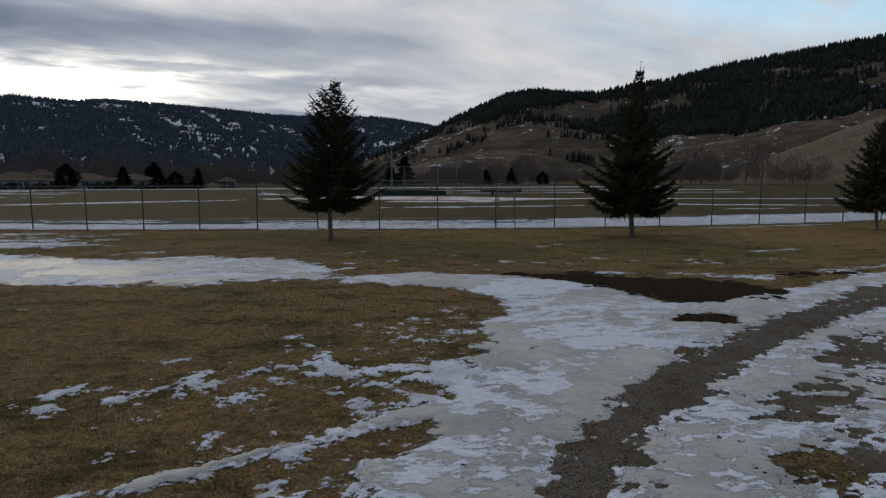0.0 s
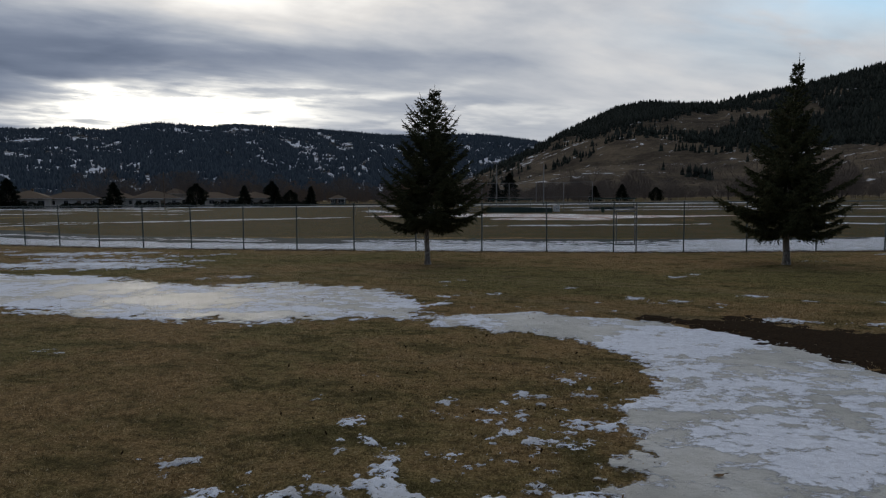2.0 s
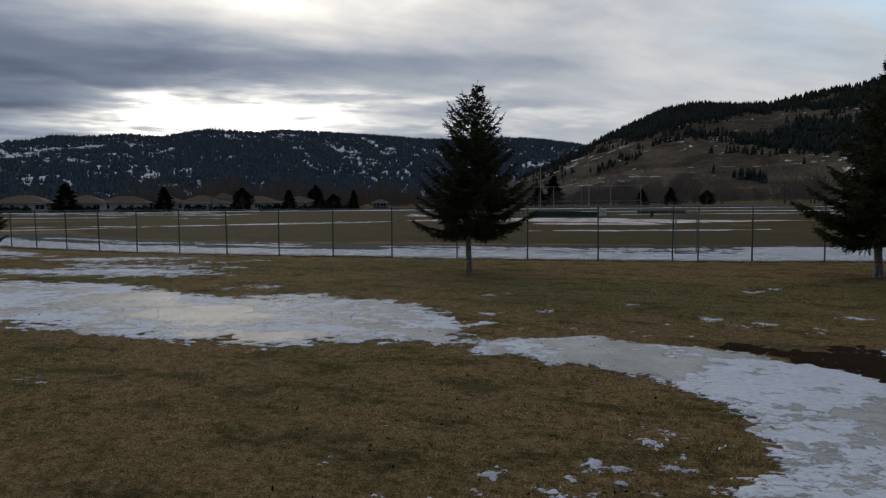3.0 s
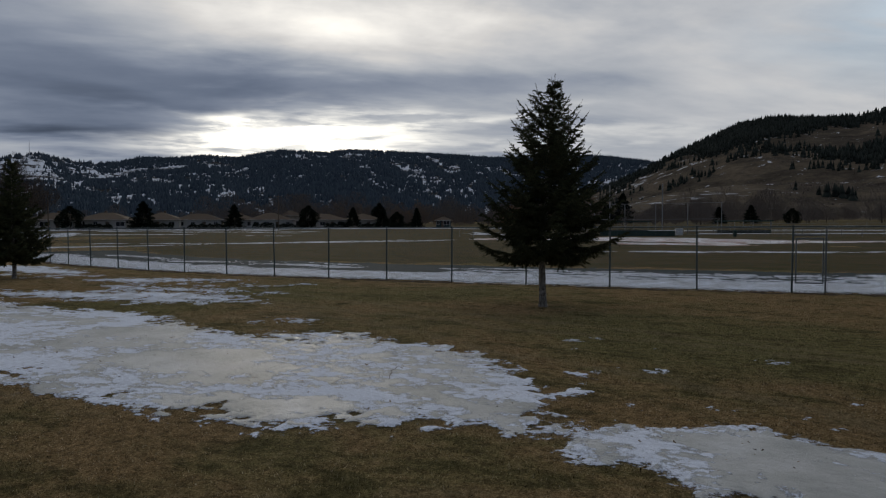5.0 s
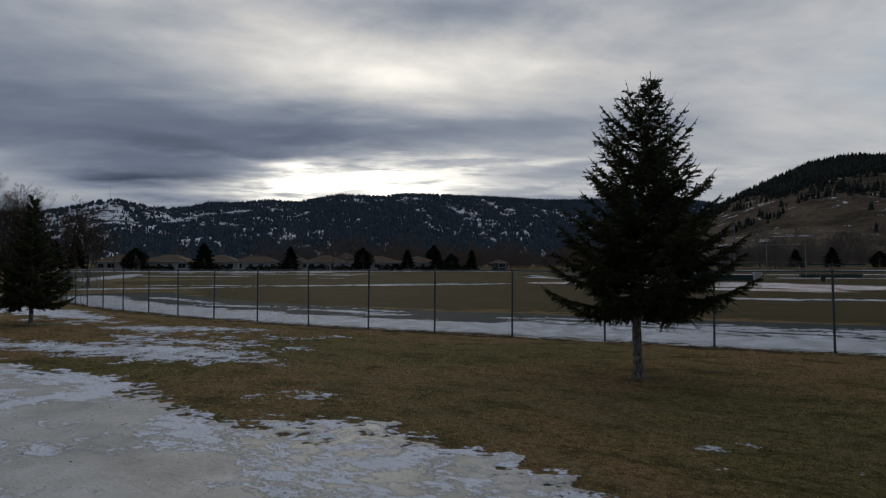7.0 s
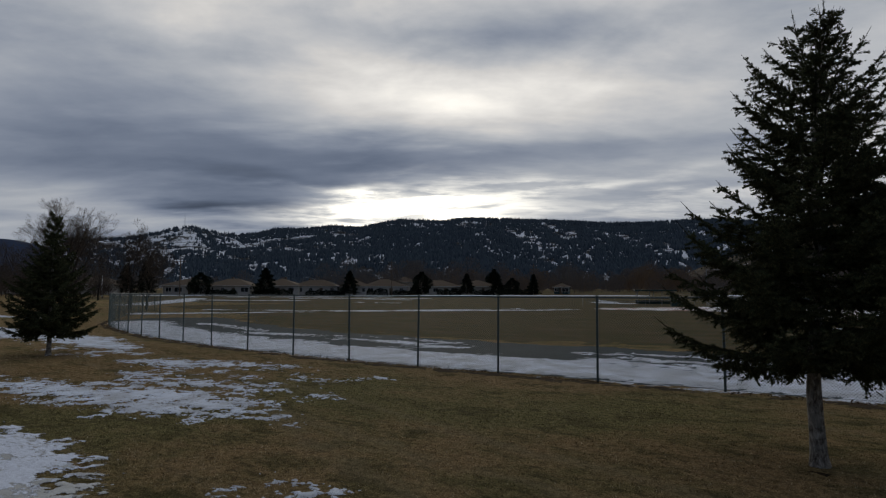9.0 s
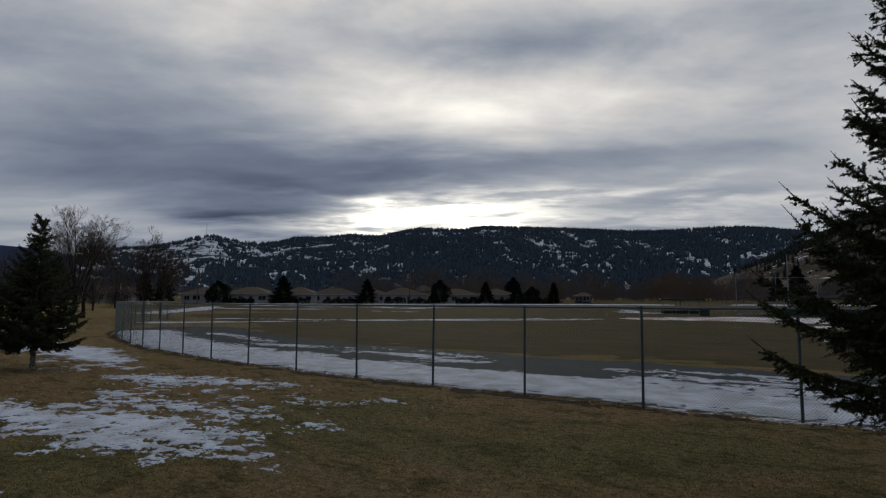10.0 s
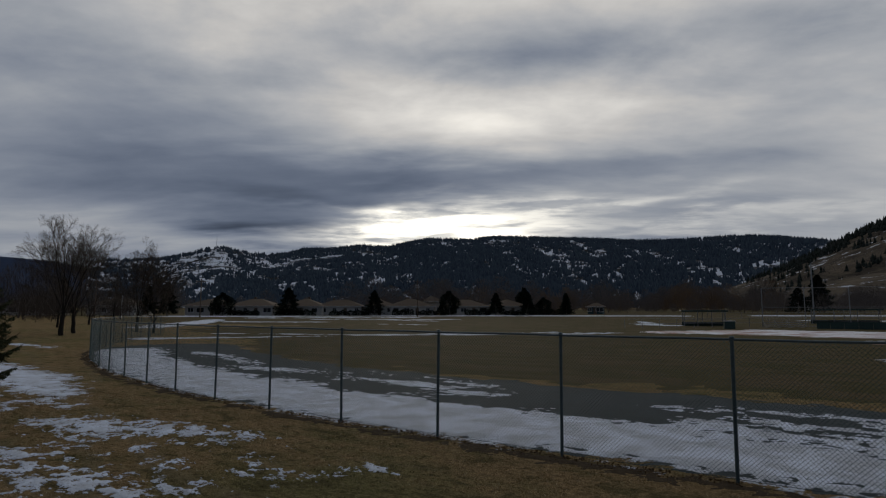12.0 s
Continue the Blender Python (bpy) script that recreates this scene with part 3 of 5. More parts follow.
def band(d, r, s0, s1, step=6.0, wob=0.0):
    ss = np.arange(s0, s1, step)
    return [(*inside(s, d + wob * math.sin(s * 0.37)), r) for s in ss]


sheet("warning_track", [band(5.1, 4.9, S_BEND - 14, SMAX - 2) + [(44, 50, 4.4)]], TRACK, 0.3, 0.01, 0.5, 0.4,
      "damp dark grey gravel warning track inside the fence", "track", seed=8, cut=[band(-2.70, 2.9, 1, SMAX - 0.5, 1.5)])

sheet("fence_dirt", [band(-0.32, 0.20, S_BEND - 16, SMAX - 2, 1.2, 0.06)], DIRT, 0.07, 0.012, 0.22, 1.1,
      "bare brown dirt along the foot of the fence", "dirt", seed=14, slope=0.05, speckle=0.5)
sheet("far_field", [[(-115, 105, 22), (-80, 125, 34), (-40, 130, 42), (10, 130, 46), (60, 115, 40), (90, 100, 30)], [(-62, 78, 14), (-30, 95, 20)], [(-190, 150, 60), (-110, 230, 90), (0, 270, 110), (130, 230, 110), (210, 150, 80)]], OUTFIELD, 2.5, 0.003, 2.0, 0.1,
      "dull brown grass of the far playing field", "field", base=0.02, seed=10, slope=0.01, cut=[band(2.6, 6.2, 1, SMAX - 0.5, 3.0)])
sheet("outfield", [[(-48, 66, 9), (-28, 62, 16), (0, 64, 20), (30, 62, 16), (48, 66, 12)]], OUTFIELD, 0.8, 0.010, 2.0, 0.1,
      "olive-green dormant outfield grass", "outfield", seed=9, slope=0.01, cut=[band(2.6, 6.2, 1, SMAX - 0.5, 3.0)])

# ---- snow and ice ----
STRIP = [(1.9, 5.9, 0.16), (2.25, 6.7, 0.16), (2.5, 7.15, 0.24), (3.03, 7.97, 0.22), (3.73, 8.78, 0.34), (4.62, 9.7, 0.30), (5.95, 10.9, 0.27), (7.5, 12.25, 0.36), (9.2, 13.3, 0.22), (14.0, 16.0, 0.3)]


def specks(seed, *fields):
    """Small single discs strewn over ovals (x, y, half-width, half-depth, count, largest radius)."""
    g = random.Random(seed)
    return [[(x + w * g.gauss(0, 0.5), y + d * g.gauss(0, 0.5), -0.05 + r * g.random() ** 2)] for x, y, w, d, n, r in fields for _ in range(n)]


sheet("ice_sheet", [
    [(1.2, 5.0, 0.9), (1.35, 6.7, 0.72), (1.75, 7.4, 0.7), (2.35, 8.9, 0.95), (3.0, 10.1, 1.3), (3.5, 11.6, 1.5), (4.3, 13.2, 1.6), (3.9, 15.0, 1.5), (2.4, 16.4, 1.1), (0.8, 16.85, 1.05), (-0.1, 16.95, 0.7), (-0.8, 16.6, 0.35)],
    [(3.5, 11.0, 1.0), (5.6, 12.4, 1.35), (7.4, 13.4, 0.85), (9.3, 14.8, 0.6), (13.0, 17.0, 0.6), (18, 19.5, 0.7)]],
    ICE, 0.04, 0.022, 0.22, 1.0, "grey trodden ice with a white crust on the lawn", "ice", base=0.008, seed=11, slope=0.09, speckle=0.25, cut=[STRIP],
    holes=[[(5.2, 12.3, 0.1), (6.1, 12.4, 0.25)], [(6.6, 16.2, 0.5), (8.4, 15.0, 0.3)]])
sheet("snow_ridge", [[(-1.9, 6.5, 0.10), (-0.8, 7.1, 0.12), (-0.1, 7.55, 0.13), (0.6, 8.0, 0.17), (1.4, 8.5, 0.3)]],
      ICE, 0.03, 0.035, 0.10, 1.6, "frozen ridge of old snow on the grass", "snow", base=0.004, seed=17, slope=0.22)
sheet("ice_pond", [
    [(-19, 20.2, 2.6), (-14, 20.0, 2.85), (-10.5, 19.1, 2.2), (-7.5, 18.75, 2.6), (-5.2, 18.7, 2.75), (-3.7, 18.55, 2.1), (-2.5, 18.05, 1.2), (-1.6, 17.3, 0.55), (-0.9, 17.0, 0.25)], [(-28, 21, 2.0), (-19, 20.8, 2.2)],
    [(-16, 22.4, 0.5), (-12.3, 22.1, 0.2)], [(-8.5, 21.0, 0.4), (-6.2, 21.6, 0.25), (-4.4, 21.2, 0.15)], *specks(5, (-1.6, 18.8, 1.2, 0.7, 26, 0.22), (-6, 16.7, 4, 0.4, 22, 0.07))],
    ICE, 0.05, 0.02, 0.36, 1.0, "frozen meltwater with flaky snow crust", "ice", base=0.006, seed=23, slope=0.07, stretch=1.5, speckle=0.7)
sheet("gravel_ice", [[(2.9, 5.0, 0.9), (3.3, 6.6, 0.85), (4.0, 7.5, 0.95), (4.9, 8.7, 0.95), (6.2, 10.0, 0.95), (7.6, 11.4, 0.8), (9.5, 12.8, 0.6), (13, 14.6, 0.5), (18, 17, 0.5)], [(6.0, 7.9, 0.9), (8.0, 9.6, 1.0), (12, 12, 0.8)], [(5.6, 5.4, 0.4), (7.5, 6.5, 0.7)]],
      ICE, 0.04, 0.016, 0.34, 1.2, "thin broken ice over gravel", "ice", base=0.014, seed=31, slope=0.07, speckle=0.9, cut=[STRIP],
      holes=[[(4.2, 7.0, 0.15), (4.9, 7.2, 0.25), (6.4, 7.0, 0.35)], [(6.3, 10.05, 0.2), (7.1, 10.4, 0.35), (8.0, 11.0, 0.35)], [(5.0, 8.4, 0.05), (5.7, 8.7, 0.12)]])
sheet("snow_flecks", [[(-3.1, 8.75, 0.05), (-2.75, 9.15, 0.08), (-2.2, 9.0, 0.03)], [(-2.0, 9.1, 0.0), (-1.5, 9.3, 0.08), (-1.15, 9.4, 0.0)], [(-0.7, 10.1, 0.08), (-0.1, 9.8, 0.3), (0.7, 9.8, 0.36), (1.5, 9.6, 0.5)],
                      [(-0.7, 10.6, 0.0), (-0.3, 10.45, 0.06)], [(1.0, 11.9, 0.0), (1.7, 11.6, 0.12), (2.2, 11.7, 0.2)], [(0.6, 12.3, -0.02), (1.2, 12.7, 0.03)], [(-6.8, 13.5, 0.0), (-6.4, 13.7, 0.02)],
                      [(0.1, 7.2, 0.0), (0.7, 7.5, 0.1)], [(0.6, 8.3, 0.0), (1.2, 8.9, 0.1)],
                      *specks(6, (-0.9, 9.2, 1.5, 1.0, 60, 0.12), (0.9, 10.6, 1.2, 0.8, 50, 0.14), (0.6, 11.6, 1.6, 1.1, 44, 0.10), (0.2, 7.2, 0.9, 0.5, 60, 0.15), (0.6, 8.9, 0.9, 0.5, 50, 0.13), (2.0, 12.6, 0.4, 0.7, 26, 0.12), (-2.0, 9.0, 1.4, 0.6, 12, 0.12), (1.6, 13.0, 0.7, 0.8, 10, 0.12))],
      SNOW, 0.03, 0.022, 0.16, 2.4, "melting flecks of old snow on the grass", "snow", seed=43, slope=0.12, kind="stuff", speckle=0.9)
sheet("snow_strips", [[(5.4, 17.75, 0.12), (6.6, 17.6, 0.2), (8.2, 17.3, 0.2), (9.4, 16.5, 0.12)], [(8.9, 20.2, 0.05), (10.4, 19.8, 0.12)], [(7.8, 17.0, 0.05), (10, 17.0, 0.15), (12.3, 17.9, 0.25), (15, 19.2, 0.25)],
                      [(2.0, 18.8, 0.0), (2.4, 18.8, 0.02)], [(3.8, 19.5, 0.0), (4.4, 19.5, 0.02)], [(4.3, 20.2, -0.03), (5.2, 20.4, 0.0)], [(11, 22, 0.0), (14, 23, 0.1)], [(5.0, 24.0, -0.02), (6.2, 25.2, 0.03)],
                      [(14.5, 33, 0.0), (19, 34.4, 0.15), (24, 36.0, 0.2)], [(11, 30, 0), (12.6, 30.2, 0.02)], *specks(7, (3.0, 19.0, 4.0, 1.5, 26, 0.08), (9, 19.5, 4, 1.5, 22, 0.10), (-1, 22, 3, 2.0, 14, 0.03))],
      SNOW, 0.05, 0.02, 0.3, 1.2, "narrow leftover snow strips on the lawn", "snow", seed=51, slope=0.08, kind="stuff", stretch=1.8, speckle=0.3)
sheet("snow_patch", [[(-21.8, 25.2, 0.6), (-18.6, 25.6, 1.05), (-15.7, 26.0, 1.4), (-13.6, 25.9, 0.8)], [(-19.0, 27.4, 0.2), (-16.8, 28.0, 0.35), (-14.6, 27.8, 0.3)], [(-9.3, 22.75, 0.1), (-8.4, 22.95, 0.1)], [(-23.2, 30.2, 0.65), (-21, 30.7, 0.85), (-19.3, 31.4, 0.45), (-17.6, 31.7, 0.1)], [(-20.6, 28.2, 0.3), (-18, 27.7, 0.35)],
                     [(-12.5, 25.7, 0.0), (-11.9, 25.9, 0.05)], [(-24, 25.5, 0.05), (-21, 24.8, 0.15)], *specks(8, (-16.5, 28.5, 4.0, 1.5, 30, 0.12), (-14.5, 25.6, 2.5, 0.6, 14, 0.1), (-18, 30.5, 4, 0.8, 16, 0.12))],
      SNOW, 0.04, 0.022, 0.5, 1.9, "thin patchy snow with grass showing through", "snow", seed=61, slope=0.07, kind="stuff", stretch=1.4, speckle=2.3)
sheet("snow_drift", [[(-52, 35.6, 1.5), (-42, 34.9, 1.9), (-35, 34.3, 1.6), (-31, 33.3, 1.15), (-28.4, 32.6, 0.75), (-26.9, 31.5, 0.4)], [(-56, 31.4, 0.5), (-40, 31.0, 0.4)], [(-72, 44.4, 0.6), (-57, 45.0, 0.3)], *specks(9, (-30, 31.5, 4, 1.0, 14, 0.3), (-27, 31.0, 3, 1.2, 26, 0.45))],
      SNOW, 0.10, 0.03, 0.6, 0.9, "old snow lying by the young spruce", "snow", seed=71, slope=0.05, kind="stuff", stretch=1.5, speckle=1.0)
sheet("track_snow", [band(2.1, 2.15, S_BEND - 12, SMAX - 1, 4.0, 0.1) + [(44, 47, 2.0)], band(5.0, 3.2, S0 + 27, SMAX - 1, 5.0, 0.8) + [(44, 50, 3.2)],
                     band(4.5, 0.75, S0 + 4.5, S0 + 28, 4.0, 0.25), band(5.8, 0.5, S0 + 6, S0 + 28, 4.0, 0.35), band(6.7, 0.3, S0 + 8, S0 + 28, 4.0, 0.3),
                     band(6.6, 0.42, S_BEND - 6, S0 + 1, 5.0, 0.5), band(7.4, 0.12, S0 + 3, S0 + 24, 4.0, 0.7), band(8.3, 0.1, S0 - 12, S0 - 2, 4.0, 0.4)],
      SNOW, 0.10, 0.03, 0.72, 0.55, "white snow strip along the warning track", "snow", base=0.01, seed=83, slope=0.05, stretch=2.4, speckle=1.5, cut=[band(-2.85, 2.9, 1, SMAX - 0.5, 1.5)])
sheet("far_snow", [[(-63, 55.2, 0.9), (-58.2, 61.3, 0.5), (-52.8, 67.8, 0.45), (-48, 75, 0.5), (-34, 90, 0.5), (-27, 92, 0.3)], [(-66, 66, 0.25), (-47, 74.5, 0.35), (-28, 90, 0.4)]],
      SNOW, 0.25, 0.05, 0.6, 0.3, "thin line of snow across the outfield", "snow", base=0.03, seed=91, slope=0.09)

# ---- hills ----
def ridge(name, azs, els, dist, foot, curve, rough, mat, label, seed, near=0.0, n_az=260, n_r=60):
    """A hillside on bearings azs (degrees) whose crest, dist metres off, stands at the heights els (degrees)."""
    a = np.linspace(azs[0], azs[-1], n_az)
    t = np.linspace(0, 1.15, n_r)
    A, T = np.meshgrid(a, t, indexing="ij")
    E = np.interp(A, azs, els)
    R = foot + (dist - foot) * T
    crest = dist * np.tan(np.radians(E)) + 2.4
    shape = np.where(T < 1, np.interp(T, *curve) if isinstance(curve, tuple) else np.clip(T, 0, 1) ** curve, 1 - 1.2 * (T - 1))
    X, Y = R * np.sin(np.radians(A)), R * np.cos(np.radians(A))
    rel = fbm(X, Y, 6.0 / dist, 5, seed) * rough * np.clip(np.minimum(T, 1.0) * 4, 0, 1) * np.clip((1 - T) * 5, 0.0, 1)
    Z = near + (crest - near) * (shape + rel)
    V = np.stack([X, Y, Z], -1).reshape(-1, 3)
    i, j = np.meshgrid(np.arange(n_az - 1), np.arange(n_r - 1), indexing="ij")
    q = i * n_r + j
    F = np.stack([q, q + n_r, q + n_r + 1, q + 1], -1).reshape(-1, 4)
    ob = link_mesh(name, V, F, mat, smooth=True)
    tagged(ob, label, "hillside", kind="structure")

    def height(az, tt):
        ai, ti = (az - a[0]) / (a[1] - a[0]), tt / (t[1] - t[0])
        i0, j0 = np.clip(ai.astype(int), 0, n_az - 2), np.clip(ti.astype(int), 0, n_r - 2)
        u, v = ai - i0, ti - j0
        return Z[i0, j0] * (1 - u) * (1 - v) + Z[i0 + 1, j0] * u * (1 - v) + Z[i0, j0 + 1] * (1 - u) * v + Z[i0 + 1, j0 + 1] * u * v
    return height, foot, dist


def cone_trees(name, x, y, z, h, w, mat, label, sides=4, tiers=1, seed=0):
    """Many small pointed conifers, one mesh of uncountable far woods."""
    g = np.random.default_rng(seed)
    n = len(x)
    V, F, base = [], [], 0
    for k in range(tiers):
        lo, hi = (k * 0.38, min(1.0, 0.62 + k * 0.38)) if tiers > 1 else (0.0, 1.0)
        wr = w * (1 - 0.42 * k)
        ph = g.random(n) * 6.28
        ring = []
        for s in range(sides):
            a = ph + 6.283 * s / sides
            rr = wr * (0.75 + 0.5 * g.random(n))
            ring.append(np.stack([x + rr * np.cos(a), y + rr * np.sin(a), z + h * (lo + 0.06 * g.random(n))], -1))
        tip = np.stack([x, y, z + h * hi], -1)
        P = np.stack([*ring, tip], 1)
        V.append(P.reshape(-1, 3))
        q = base + np.arange(n)[:, None] * (sides + 1)
        for s in range(sides):
            F.append(np.concatenate([q + s, q + (s + 1) % sides, q + sides], 1))
        base += n * (sides + 1)
    ob = link_mesh(name, np.concatenate(V), np.concatenate(F), mat)
    return tagged(ob, label, "forest", kind="stuff")


def wooded(hill, az0, az1, t0, t1, count, keep, hmin, hmax, name, label, seed, sides=4, tiers=1, mat=None):
    fn, foot, dist = hill
    g = np.random.default_rng(seed)
    A, T = g.uniform(az0, az1, count), g.uniform(t0, t1, count)
    R = foot + (dist - foot) * T
    X, Y = R * np.sin(np.radians(A)), R * np.cos(np.radians(A))
    ok = keep(A, T, X, Y, g.random(count))
    A, T, X, Y = A[ok], T[ok], X[ok], Y[ok]
    H = g.uniform(hmin, hmax, len(A))
    return cone_trees(name, X, Y, fn(A, T) - 1.0, H, H * g.uniform(0.20, 0.34, len(A)), mat or HAZED_WOODS, label, sides, tiers, seed)


far = ridge("ridge_backdrop", [-64, -58.7, -57.4, -55, -53.6, -52.3, -49.5, -48, -46.4, -44.6, -43.3, -41.0, -38.4, -36.2, -34.5, -30.5, -28.2, -24.3, -18.8, -14.7, -10.8, -7.6, -4.5, -1.6, 0.8, 6, 12],
            [4.22, 4.6, 4.9, 5.6, 5.84, 5.5, 5.26, 5.4, 5.92, 5.92, 6.05, 6.33, 6.2, 6.72, 7.03, 6.92, 7.18, 7.08, 6.78, 6.48, 6.42, 6.52, 6.42, 5.98, 5.62, 5.15, 4.65],
            3000, 1300, 1.25, 0.13, RIDGE, "long forested mountain ridge with snow in its clearings", 101, near=4, n_az=420, n_r=110)


def ridge_keep(A, T, X, Y, rnd):
    """Woods everywhere but in the clearings: a snowy knob, a slanting snowfield and many small glades."""
    fall = 1300 + 1700 * T
    n = 0.90 * fbm(A * 52.0, fall * 0.45, 1 / 21.0, 4, 7, 0.62) + 0.8 * fbm(A * 52.0, fall * 0.60 + 1.2 * A * 52.0, 1 / 210.0, 4, 47, 0.6)
    open_ = np.interp(A, [-60, -52, -49, -44, -38, -26, -18, -8, 0], [-0.08, 0.04, 0.22, 0.25, 0.37, 0.38, 0.28, 0.20, 0.15])
    open_ = open_ + np.where((T > 0.94) & (A > -49.5), 0.5, 0) - 0.10 * np.exp(-((T - 0.45) / 0.2) ** 2)
    field = np.abs(T - (0.80 + 0.012 * (A + 47))) < 0.045 * np.clip(1 - np.abs(A + 46.6) / 4.2, 0, 1) ** 0.5
    knob = (np.hypot((A + 55.5) / 3.2, (T - 0.70) / 0.22) < 1) & (rnd > 0.10)
    return (n + 0.25 * (rnd - 0.5) < open_) & ~field & ~knob


wooded(far, -64, 8, 0.05, 1.01, 90000, ridge_keep, 10, 18, "far_forest", "dark conifer forest covering the far ridge, tinted with haze", 5)
blue = ridge("mountain_backdrop", [-82, -74, -70.3, -66.6, -62], [3.5, 4.1, 4.3, 4.1, 3.2], 4300, 2500, 1.2, 0.1, HAZE_BLUE_WOODS, "distant dark forested mountain, its colour tinted blue for haze", 111, near=4, n_az=60, n_r=24)

slope_hill = ridge("hill_backdrop", [-12, -9, -7, -4, -1.3, 0.9, 4.1, 7.3, 9.9, 12.5, 15.6, 17.6, 22.3, 26.8, 30.9, 34, 37.1, 44, 52],
                   [0.3, 1.3, 2.2, 3.3, 4.5, 5.7, 7.1, 8.4, 8.8, 8.5, 8.3, 8.7, 9.3, 10.1, 10.5, 10.8, 11.0, 11.3, 11.3],
                   1300, 380, ([0, 0.10, 0.30, 0.37, 0.46, 0.70, 1.0], [0, 0.03, 0.165, 0.205, 0.217, 0.57, 1.0]), 0.10, HILL, "dry grass hillside with scattered pines and snow", 121, near=4, n_az=300, n_r=110)


def hill_keep(A, T, X, Y, rnd):
    """Dense pines along the crest and in a belt above the bench; bare grass between and below."""
    n = 0.8 * fbm(X, Y, 1 / 150.0, 3, 77, 0.6) + 0.7 * fbm(X, Y, 1 / 40.0, 4, 81, 0.65)
    crest_lo = np.interp(A, [3, 5, 11, 13, 23, 24.5, 28.5, 30, 40], [0.92, 0.74, 0.72, 0.84, 0.86, 0.60, 0.60, 0.88, 0.88])
    crest = np.clip((T - crest_lo) * 12 + 0.5, 0, 1)
    belt_hi = np.interp(A, [9, 11, 15, 24, 30, 40], [0.45, 0.56, 0.66, 0.69, 0.64, 0.62])
    belt = np.clip((belt_hi - T) * 12 + 0.5, 0, 1) * np.clip((T - 0.465) * 20, 0, 1)
    middle = np.clip((T - 0.48) * 9, 0, 1) * np.clip(A / 6, 0, 1)
    flank = np.clip((T - 0.40) * 6, 0, 1) * np.exp(-((A + 2.5) / 2.2) ** 2)
    want = -0.78 + 0.40 * middle + 0.66 * crest + 0.60 * belt + 0.22 * flank
    return n + 0.75 * (rnd - 0.5) < want


wooded(slope_hill, -6, 50, 0.14, 1.02, 52000, hill_keep, 6, 14, "hill_pines", "dark pines scattered over the dry hillside", 15, 6, 2, PINES)
wooded(slope_hill, -7, 45, 0.03, 0.80, 26000, lambda A, T, X, Y, r: fbm(X, Y, 1 / 60.0, 4, 19, 0.6) < -0.05 + 0.35 * (r - 0.5), 1.2, 3.6, "hill_brush", "low grey-brown brush on the dry hillside", 35, 6, 1, TWIG)
knoll = ridge("knoll_backdrop", [26.5, 29, 30.1, 31.3, 33.3, 35.1, 37.5, 44, 56], [0.3, 1.5, 2.4, 2.9, 3.6, 4.4, 5.2, 6.2, 6.0],
              520, 330, 0.9, 0.14, SANDY, "bare sandy knoll dotted with shrubs", 131, near=4, n_az=120, n_r=40)
wooded(knoll, 28, 50, 0.1, 0.95, 420, lambda A, T, X, Y, r: fbm(X, Y, 0.04, 3, 3) > 0.02, 1.0, 2.6, "knoll_shrubs", "low dark shrubs on the knoll", 25, 6, 1)


# ---- chain-link outfield fence ----
FH = 2.35


def chain_fence():
    fence = thing("outfield_fence", 0, 0, 0, 0, "tall weathered green chain-link outfield fence on lawn", "fence")
    bm = bmesh.new()
    rod(bm, (0, 0, -0.05), (0, 0, FH), 0.032, 10)
    bmesh.ops.create_uvsphere(bm, u_segments=10, v_segments=5, radius=0.044, matrix=pose(0, 0, FH) @ Matrix.Diagonal((1, 1, 0.7, 1)))
    for zz in (0.35, 1.2, 2.0):
        rod(bm, (0, 0, zz), (0, 0, zz + 0.02), 0.041, 10)
    post = part("post", bm, STEEL, fence)
    for k, place in enumerate(POSTS):
        x, y = along(place)
        p = post if k == 0 else new("post", post.data)
        p.parent = fence
        p.matrix_basis = pose(x, y, 0, 0.5 * math.sin(k * 2.1), 0.6 * math.sin(k * 1.3), 37 * k)
    ss = np.arange(0.2, SMAX, 1.0)
    pts = np.array([along(s) for s in ss])
    for nm, z, r in (("top_rail", FH - 0.03, 0.022), ("tension_wire", 0.06, 0.004)):
        P = np.column_stack([pts, z + 0.006 * np.sin(ss * 1.9)])
        V, F = tubes([P], [np.full(len(P), r)], 8)
        link_mesh(nm, V, F, STEEL, fence, smooth=True)
    # woven mesh: two sets of slanting wires cross into diamonds
    z = np.linspace(0.05, FH - 0.05, 5)
    V, F, base = [], [], 0
    for k in range(int((SMAX - 3.0) / 0.071)):
        for way_ in (-1, 1):
            s = 1.5 + 0.071 * k + way_ * (z - FH / 2)
            sag = 0.012 * np.sin(s * 1.5) + 0.01 * np.sin(s * 0.5)
            x, y = np.interp(s, ARC, LINE[:, 0]), np.interp(s, ARC, LINE[:, 1])
            c = np.column_stack([x, y - 0.034 + 0.004 * way_ + sag * np.sin(z * 1.3), z])
            q = 0.0018
            A, B, C = c + (q, 0, -way_ * q), c + (-q, 0, way_ * q), c + (0, 1.5 * q, 0)
            V.append(np.stack([A, B, C], 1).reshape(-1, 3))
            i = base + 3 * np.arange(len(z) - 1)
            for a, b in ((0, 1), (1, 2), (2, 0)):
                F.append(np.stack([i + a, i + b, i + 3 + b, i + 3 + a], -1))
            base += 3 * len(z)
    mesh = link_mesh("wire_mesh", np.concatenate(V), np.concatenate(F), WIRE, fence, label="woven diamond wire mesh")
    tagged(mesh, kind="stuff")
    return fence


chain_fence()


